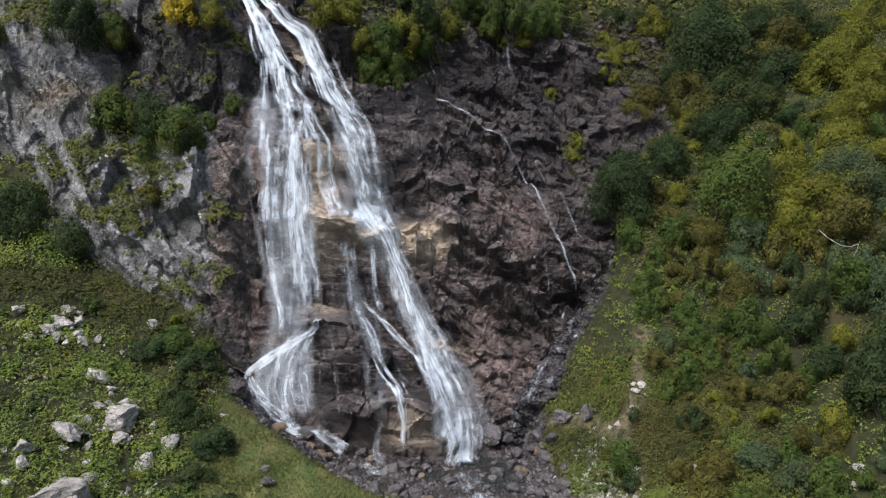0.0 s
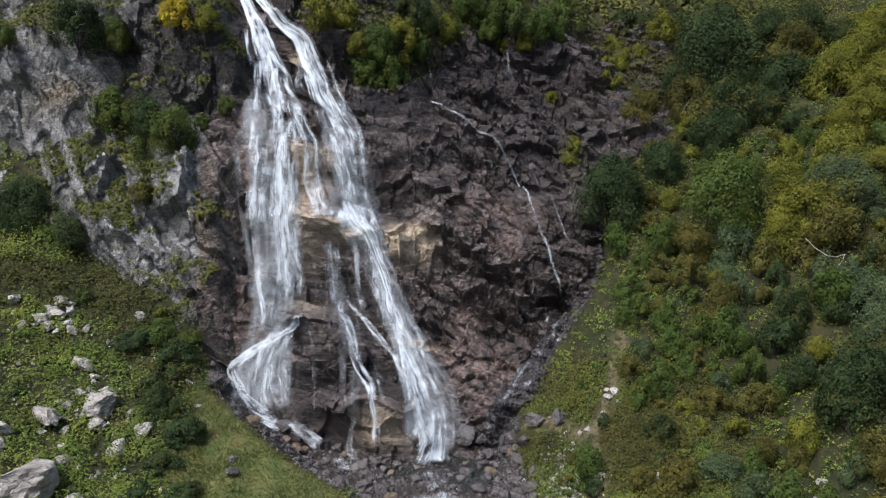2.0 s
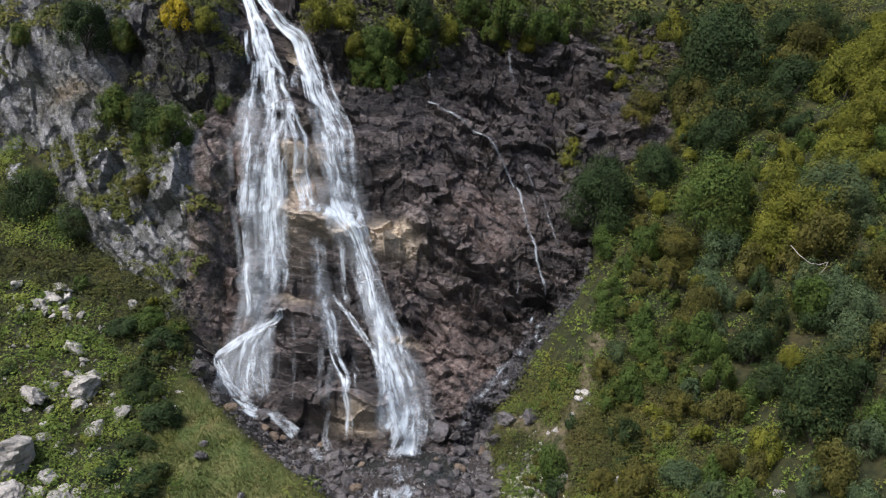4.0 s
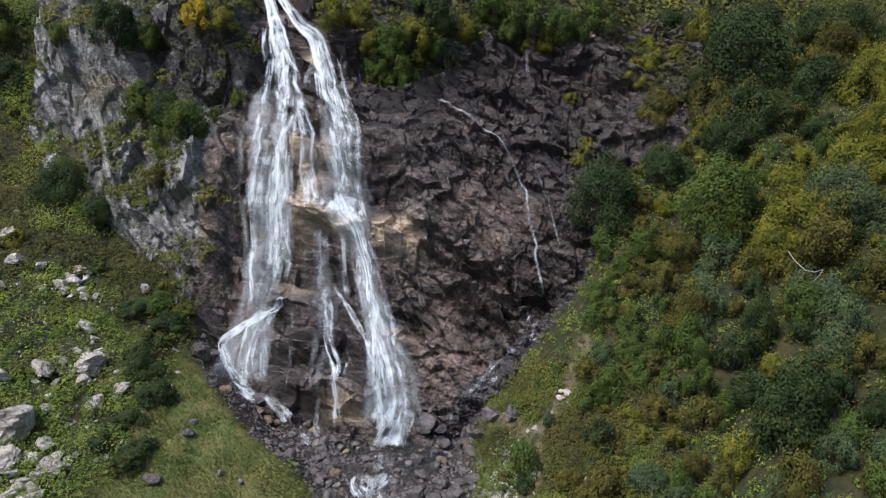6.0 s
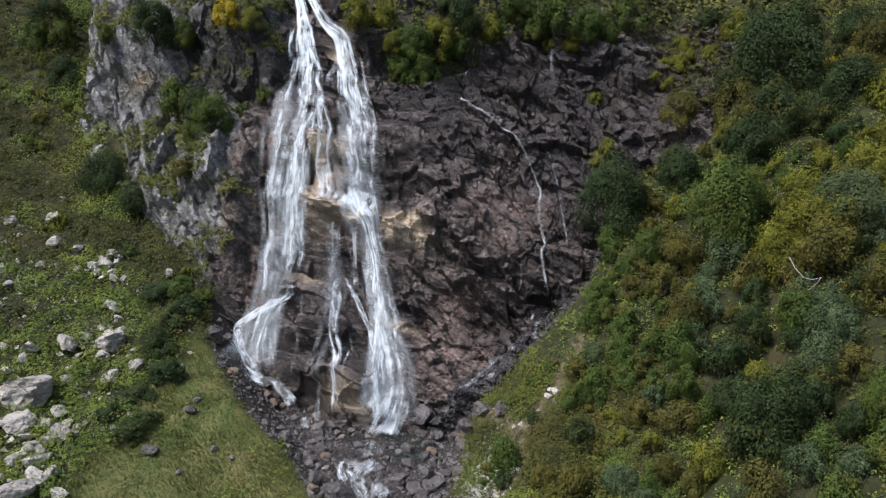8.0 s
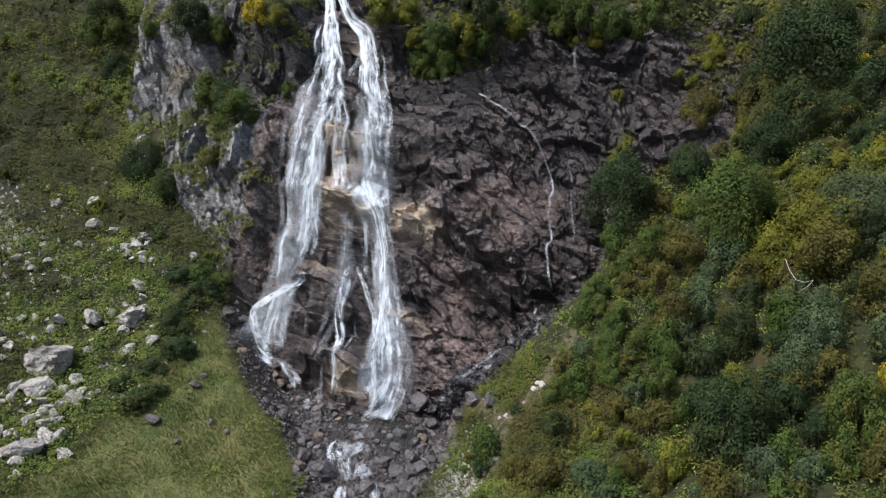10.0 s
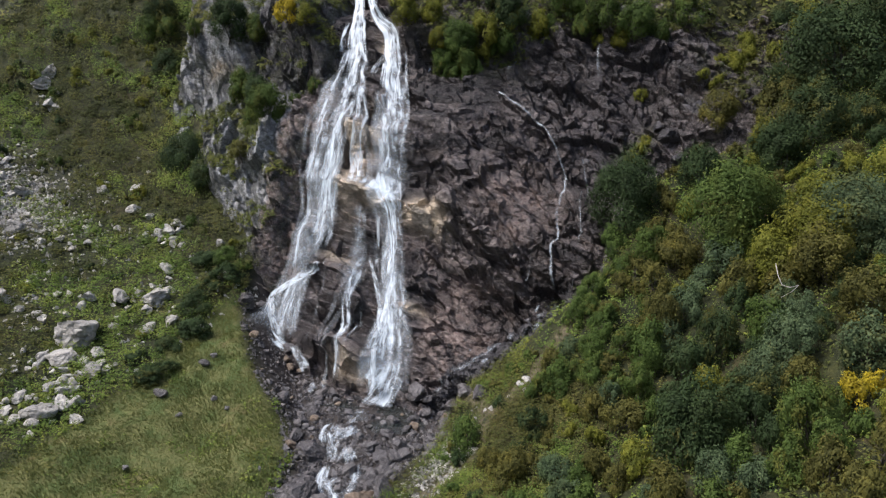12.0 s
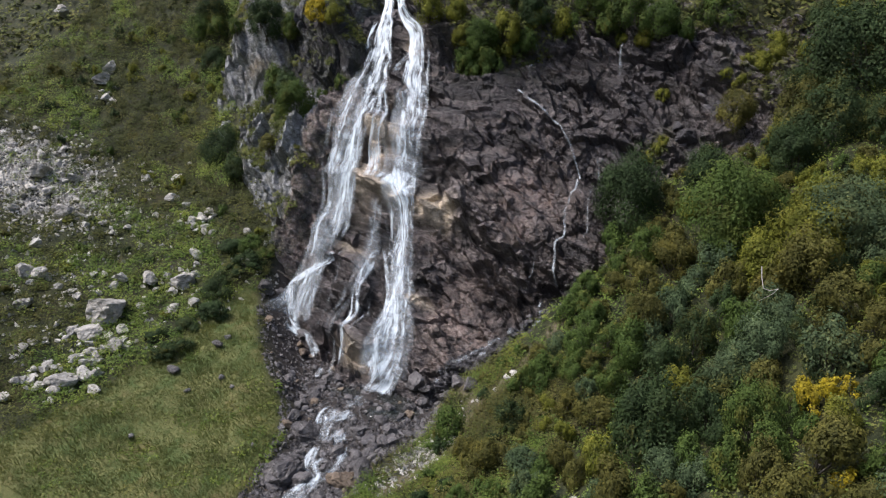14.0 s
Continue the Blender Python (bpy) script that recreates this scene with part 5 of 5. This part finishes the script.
def rock_proto(material, kind, fine):
    key = (material.name, kind, fine)
    if key not in ROCKS:
        bm = bmesh.new()
        bmesh.ops.create_icosphere(bm, subdivisions=2 + fine, radius=0.5)
        rng = np.random.default_rng(kind * 7 + 3)
        planes = rng_dirs(rng, 10)
        cut = rng.uniform(0.2, 0.38, 10)
        co = np.array([v.co[:] for v in bm.verts])
        for n, c in zip(planes, cut):
            over = np.maximum(co @ n - c, 0)
            co = co - 0.985 * over[:, None] * n
        if fine:
            co = co + 0.026 * blocks(co * 3, (0.6, 0.6, 0.5), 1.0, (10, 20, 0), kind, 0.3)[:, None] * co / np.linalg.norm(co, axis=1)[:, None]
            co = co * (1 + 0.025 * fbm(co * 6 + kind, 3, seed=kind)[:, None])
        co = co * (1.0, rng.uniform(0.75, 1.0), rng.uniform(0.6, 0.85))
        for v, c in zip(bm.verts, co):
            v.co = c
        me = bpy.data.meshes.new("rock")
        bm.to_mesh(me)
        bm.free()
        me.materials.append(material)
        ROCKS[key] = me
    return ROCKS[key]


_rr = np.random.default_rng(77)


def lay(name, label, category, material, places, group, sink=0.12, on=None):
    for u, v, d in places:
        me = rock_proto(material, int(_rr.integers(0, 7)), 2 if d > 1.3 else 1 if d > 0.6 else 0)
        ob = tagged(new(name, me), label, category, group)
        p = spot(u, v, (0.32 - sink) * d)
        ob.matrix_world = Matrix.LocRotScale(p, Euler(_rr.uniform(-0.5, 0.5, 3) * (1, 1, 6)), (d * 1.25 * _rr.uniform(0.85, 1.2), d * 1.25, d * 1.25 * _rr.uniform(0.8, 1.15)))


PALE = "pale grey lichened granite boulder among herbs"
lay("boulder", "large pale flat-topped granite boulder on the slope", "boulder", M_BOULDER, [(-17.4, -5.3, 3.0)], "boulders on the slope")
lay("boulder", "broad pale boulder slab lying in the herbs", "boulder", M_BOULDER, [(-15.6, -7.0, 1.7), (-16.7, -7.3, 1.0), (-16.1, -6.4, 0.7)], "boulders on the slope")
lay("boulder", PALE, "boulder", M_BOULDER, [(-21.1, -7.6, 1.47), (-27.7, -3.1, 1.09), (-24, -3.1, 0.65), (-24.2, -5.7, 1.55), (-23.5, -5.2, 1.28), (-23.2, -5, 0.63), (-21.8, -2.9, 0.63), (-21, -2.5, 0.63), (-19.6, -2.1, 0.99), (-18.2, -1.1, 1.49), (-17.9, -0.1, 0.63), (-16.5, -0.1, 1.72), (-16.1, -1.1, 0.97), (-17.4, -1.5, 0.62), (-18.5, 2.8, 1.28), (-17.7, 2.1, 0.63), (-17.7, 0.9, 0.63), (-16.4, 1, 0.5), (-15, 0.1, 0.43), (-13.8, -1.1, 0.95), (-14.5, -2.3, 0.9), (-16.6, -3.3, 0.72), (-17, -2.5, 0.49), (-14.7, -5.5, 0.93), (-13.4, -6.9, 1.35), (-13.1, -6, 0.56), (-13.7, -8.4, 0.56), (-13.5, -7.4, 0.67), (-12.1, -9.2, 1.09), (-11.7, -8.8, 0.86), (-12, -10.4, 1.51), (-10.4, -9.8, 0.85)], "boulders on the slope")
lay("boulder", PALE, "boulder", M_BOULDER, [(-11.4, -11.1, 0.85), (-13.5, -11.3, 0.87), (-14.3, -10.1, 0.78), (-13.6, -11.8, 0.65), (-14.2, -10.6, 0.55), (-16.3, -10, 0.68), (-16.2, -8.9, 0.46), (-16.1, -8.4, 0.46), (-18.1, -7.5, 0.48), (-16.7, -7.3, 0.93), (-14.7, -7.4, 0.8), (-44.2, 15.1, 1.91), (-45.3, 17, 1.62), (-42, 13.6, 1.24), (-58.7, 21.8, 1.86), (-36, 2.4, 1.95), (-34.6, 1, 1.09), (-38.2, 4.3, 1.15), (-38.2, 6, 0.86), (-37.6, 7.7, 0.73), (-34, 3.9, 1.38), (-30.3, 0.3, 1.56), (-29.7, 7.2, 1.08), (-30.4, 8.2, 0.6), (-27.6, 8.8, 1.2), (-28.3, 10.8, 0.49), (-30.1, 11.7, 0.5), (-25.4, 6.5, 1.02), (-23.8, 6.6, 0.88), (-21.4, 4.9, 0.62), (-21.6, 7, 0.62), (-20.6, 6.3, 0.62)], "boulders on the slope")
lay("boulder", PALE, "boulder", M_BOULDER, [(-19.3, 5.2, 0.62), (-20.1, 5, 0.62), (-16.9, 6.6, 0.71), (-25.3, 2.1, 0.75), (-27.1, 1.4, 0.76), (-27.5, 0.3, 0.75), (-22.6, 4.9, 0.62), (-21.4, 6, 0.49)], "boulders on the slope")
lay("stone", "small pale stone lying by the path", "stone", M_BOULDER, [(11.1, 3.3, 0.52), (19.8, -3.2, 0.38), (12.9, -1.7, 0.38), (10.5, -1.3, 0.38), (12.6, -2.3, 0.30), (12.1, -4.5, 0.52), (10.1, -3.4, 0.52), (8.1, -4.1, 0.38), (8.5, -1.9, 0.38), (10.9, -5.1, 0.38), (11.7, 2.9, 0.30)], "stones by the path")
lay("stone", "pale stone beside the trodden path", "stone", M_BOULDER, [(11.5, 3.5, 0.6), (11.1, 3.8, 0.35), (10.8, 2.3, 0.36), (10.3, -1.6, 0.65), (13.1, -1.7, 0.5), (20.3, -2.6, 0.7), (11.6, 3.0, 0.3), (10.0, -2.2, 0.5), (9.2, -1.4, 0.4)], "stones by the path")
lay("boulder", "grey boulder at the foot of the bank", "boulder", M_STONE, [(7.1, 2.2, 1.3), (8.3, 2.3, 0.9), (6.4, 1.2, 1.1), (6.0, 0.2, 0.9), (6.9, -0.6, 0.8), (5.2, 1.9, 0.7)], "boulders in the stream")
lay("boulder", "dark angular block lodged on a ledge of the cliff", "boulder", M_GULLY, [(12.1, 26.4, 1.7), (13.7, 28.4, 1.9), (14.8, 29.8, 1.4), (12.6, 29.2, 1.2), (10.9, 27.4, 1.0), (13.0, 24.9, 1.6), (11.6, 30.4, 0.9)], "blocks on the cliff")
lay("stone", "small grey stone lodged on the rock face", "stone", M_STONE, [(9.6, 22.2, 0.5), (7.0, 22.6, 0.5)], "stones on the cliff")
lay("stone", "dark grey stone half sunk in the grass", "stone", M_STONE, [(-8.7, -3.0, 0.8), (-9.0, -2.1, 0.5), (-8.6, -6.0, 0.8), (-6.5, -6.7, 0.4), (-5.8, -4.8, 0.4), (-4.6, -5.0, 0.4), (-5.3, -10.7, 0.5), (0.7, -7.4, 0.3), (-11.6, 2.8, 1.5), (-9.8, 1.0, 0.5)], "stones in the grass")
lay("boulder", "dark wet boulder in the stream bed", "boulder", M_STONE, [(1.6, -5.5, 1.9), (3.7, -8.3, 2.5), (4.7, -7.6, 1.2), (2.6, -6.5, 0.7), (-7.95, 1.35, 0.95), (4.9, -6.5, 0.7), (4.5, -5.4, 0.9), (3.8, -5.8, 0.5), (6.1, -5.3, 1.2), (7.5, -5.6, 1.5), (2.6, -2.9, 0.5), (1.4, -3.0, 0.5), (1.7, -2.9, 0.4), (4.2, -3.6, 0.9), (5.3, -3.8, 1.0), (5.9, -3.3, 0.9), (3.4, -4.2, 0.6), (1.5, -3.0, 0.3), (1.4, -2.7, 0.3), (2.4, -1.9, 0.4), (2.9, 1.6, 1.3), (3.8, 1.5, 0.8), (5.0, 1.7, 0.7), (5.5, 0.9, 0.9), (3.9, -0.2, 0.9), (1.4, 0.2, 0.4)], "boulders in the stream")
lay("boulder", "tan wet boulder at the foot of the fall", "boulder", M_TAN, [(6.7, -6.6, 1.5), (-6.7, 0.4, 0.8), (-7.1, 0.2, 0.7)], "boulders in the stream")
# the white runs of the stream: lines of (u, v, width, fullness)
RUNS = [
    [(0.7, -2.5, 0.81, 0.34), (0.7, -3.1, 1.35, 0.52), (1.2, -3.6, 1.49, 0.57), (1.8, -4.0, 1.08, 0.23)],
    [(2.3, -2.2, 0.94, 0.34), (2.1, -2.8, 1.35, 0.52), (1.7, -3.4, 1.22, 0.57), (1.9, -3.9, 1.22, 0.34), (2.6, -4.4, 1.22, 0.57), (3.2, -4.8, 0.94, 0.40), (3.2, -5.3, 0.81, 0.57)],
    [(3.1, -5.2, 0.61, 0.49), (3.3, -5.9, 0.74, 0.70), (3.7, -6.5, 0.88, 0.70), (4.5, -6.8, 0.94, 0.70), (5.1, -7.2, 1.35, 0.70), (5.4, -7.8, 1.76, 0.70), (5.6, -9.0, 2.03, 0.67), (5.8, -11, 2.16, 0.57)],
    [(4.5, -5.7, 0.41, 0.57), (4.2, -6.2, 0.54, 0.57), (4.2, -6.8, 0.68, 0.57)],
    [(4.6, -4.5, 0.68, 0.40), (4.9, -5.0, 0.81, 0.67), (5.3, -5.5, 0.68, 0.67), (5.6, -6.1, 0.61, 0.57), (5.7, -6.8, 0.74, 0.62), (5.5, -7.5, 0.94, 0.67)],
    [(3.0, -3.6, 0.81, 0.34), (3.7, -4.3, 1.22, 0.46), (4.5, -4.7, 1.08, 0.40)],
    [(1.2, -0.6, 1.62, 0.29), (1.4, -1.6, 1.35, 0.23), (1.8, -2.4, 1.35, 0.34)],
]


def dry(u, v):
    return all((u - a) ** 2 + (v - b) ** 2 > (0.55 * c + 0.35) ** 2 for line in RUNS for a, b, c, _ in line)


# stone heaps on the slope, and the rubble of the stream and the gully
for _u, _v, _r, _k in [(-21.1, 6.0, 1.5, 34), (-16.7, 0.1, 1.6, 18), (-13.4, -7.0, 1.4, 18), (-21.5, -4.8, 2.2, 18), (-12.7, -10.3, 2.2, 24), (-28, 2, 4, 18), (-17, -8, 3, 16), (-42.6, 14, 1.6, 14)]:
    lay("rock", "pale angular stone in a heap on the slope", "stone", M_BOULDER, [(_u + _rr.normal() * _r * 0.5, _v + _rr.normal() * _r * 0.5, 0.22 + 0.65 * _rr.random() ** 2) for _ in range(_k)], "stone heap")
lay("rock", "pale angular scree stone", "stone", M_BOULDER, [(-37 + _rr.normal() * 4.5, 1.5 + _rr.normal() * 2.6, 0.25 + 0.7 * _rr.random() ** 3) for _ in range(130)], "scree on the slope")
_wet = []
while len(_wet) < 120:
    _v = _rr.uniform(-9.5, 4)
    _u = _rr.uniform(left_bank(_v), right_edge(_v))
    if CLIFF.at(_u, _v) < LAND.at(_u, _v) + 0.15 and dry(_u, _v) and _rr.random() > bump(_u, _v, 0.5, -0.6, 3.6, 1.4, 0.6):
        _wet.append((_u, _v, 0.25 + 0.75 * _rr.random() ** 2.5))
lay("stone", "dark wet stone in the stream bed", "stone", M_STONE, _wet[:85], "stones in the stream bed")
lay("stone", "brown wet stone in the stream bed", "stone", M_TAN, _wet[85:], "stones in the stream bed")
_gul = []
while len(_gul) < 24:
    _v = 1 + 23 * _rr.random() ** 1.5
    _u = right_edge(_v) - 0.2 - abs(_rr.normal()) * (0.9 if _v < 11 else 0.3)
    _gul.append((_u, _v, 0.15 + 0.5 * _rr.random() ** 3))
lay("stone", "dark rubble stone in the gully", "stone", M_GULLY, _gul, "rubble in the gully")


def pebbles(name, label, material, n, pick, lo, hi):
    """Small stones past counting, as one mesh."""
    rng = np.random.default_rng(5)
    u, v = pick(rng, n)
    p = to_world(u, v, top_w(u, v))
    s = rng.uniform(lo, hi, len(u)) * rng.uniform(0.5, 1, len(u))
    o = np.array([(1, 0, 0), (-1, 0, 0), (0, 1, 0), (0, -1, 0), (0, 0, 1), (0, 0, -1)], float) * 0.5
    f = np.array([(0, 2, 4), (2, 1, 4), (1, 3, 4), (3, 0, 4), (2, 0, 5), (1, 2, 5), (3, 1, 5), (0, 3, 5)])
    vv = o[None] * rng.uniform(0.6, 1.3, (len(u), 6, 1)) + 0.15 * rng.normal(size=(len(u), 6, 3))
    vv = vv * s[:, None, None] + p[:, None, :]
    ff = f[None] + 6 * np.arange(len(u))[:, None, None]
    return tagged(new(name, link_mesh(name, vv.reshape(-1, 3), ff.reshape(-1, 3), material)), label, "gravel", kind="stuff")


def _bed_pick(rng, n):
    v = rng.uniform(-11, 4.5, n)
    u = left_bank(v) - 0.4 + rng.random(n) * (right_edge(v) - left_bank(v) + 0.3)
    k = (CLIFF.at(u, v) < LAND.at(u, v) + 0.3) & (rng.random(n) > bump(u, v, 0.5, -0.6, 3.6, 1.4, 0.55))
    return u[k], v[k]


def _gully_pick(rng, n):
    v = np.where(rng.random(n) < 0.8, 0.5 + 10.5 * rng.random(n), 11 + 12 * rng.random(n))
    wide = np.interp(v, [0, 4, 8, 11, 12], [2.6, 2.2, 1.6, 1.0, 0.3])
    return right_edge(v) + 0.2 - wide * rng.random(n) ** 0.8, v


_q = [(left_bank(a) + 0.5 + b * (right_edge(a) - left_bank(a) - 1.0), a, c) for a, b, c in zip(_rr.uniform(-9.5, -0.5, 60), _rr.random(60), _rr.uniform(0.4, 0.95, 60))]
lay("boulder", "grey wet boulder lying in the stream bed", "boulder", M_STONE, [p for p in _q if dry(p[0], p[1])], "boulders in the stream")
pebbles("gravel", "dark gravel and small stones of the stream bed", M_STONE, 9000, _bed_pick, 0.1, 0.45)
pebbles("gravel", "dark rubble along the foot of the gully", M_GULLY, 7000, _gully_pick, 0.12, 0.42)
pebbles("gravel", "pale loose stones where the path meets the stream", M_BOULDER, 700, lambda rng, n: (8.6 + 0.75 * rng.normal(size=n), -3.2 + 1.9 * rng.normal(size=n)), 0.1, 0.42)
pebbles("gravel", "pale scree on the slope", M_BOULDER, 6000, lambda rng, n: (-38 + 5.0 * rng.normal(size=n), 1.5 + 2.6 * rng.normal(size=n)), 0.15, 0.6)
pebbles("gravel", "pale small stones scattered among herbs", M_BOULDER, 800, lambda rng, n: (rng.uniform(-33, -11.5, n), -11 + 16 * rng.random(n) ** 1.4), 0.15, 0.55)

# ---- the pool and the stream below the fall ----
_pu, _pv = np.meshgrid(steps(-5.0, 6.0, 0.25), steps(-2.6, 1.6, 0.25), indexing="ij")
_pm = bump(_pu, _pv, 0.5, -0.6, 4.4, 1.7, 1.0) + 0.12 * value_noise(np.stack([_pu, _pv, 0 * _pu], -1).reshape(-1, 3), 5).reshape(_pu.shape)
_pz = to_world(_pu.ravel(), _pv.ravel(), bed_w(_pu.ravel(), _pv.ravel()) + 0.2 - 0.9 * (1 - ramp(_pm.ravel(), 0.15, 0.5)))
pool = tagged(new("water", link_mesh("water", _pz, grid_faces(*_pu.shape), M_POOL, True)), "shallow clear grey water between the stones", "water", kind="structure")
stream = tagged(new("stream"), "shallow white-flecked mountain stream over dark stones", "stream")
for _line in RUNS:
    cascade(stream, _line, M_RAPID, 0.2, 18, "rapid", 3, fade=(0.5, 0.5), rough=0.7)

# ---- a dead branch caught in the shrubs ----
_pale = Nodes("bleached_wood")
M_DEAD = _pale.surface(_pale.ramp(_pale.noise(12, 4), (0.35, (0.25, 0.23, 0.20)), (0.65, (0.48, 0.46, 0.42))), 0.8)
dead_branch = tagged(new("dead_branch"), "bare bleached branch caught in the shrubs", "branch")
for _name, _pts, _r in [("stem", [(23.0, 12.7), (23.3, 11.9), (23.7, 11.1), (24.1, 10.9), (24.5, 11.0)], 0.024), ("twig", [(24.5, 11.0), (24.3, 10.6), (23.9, 10.1)], 0.016)]:
    _q = [to_world(np.float64(a), np.float64(b), LAND.at(a, b) + 2.3) for a, b in _pts]
    _stem = part(_name, link_mesh(_name, *tube(_q, [_r * (1 - 0.6 * i / len(_q)) for i in range(len(_q))], 5), M_DEAD, True), dead_branch if _name == "stem" else _stem)
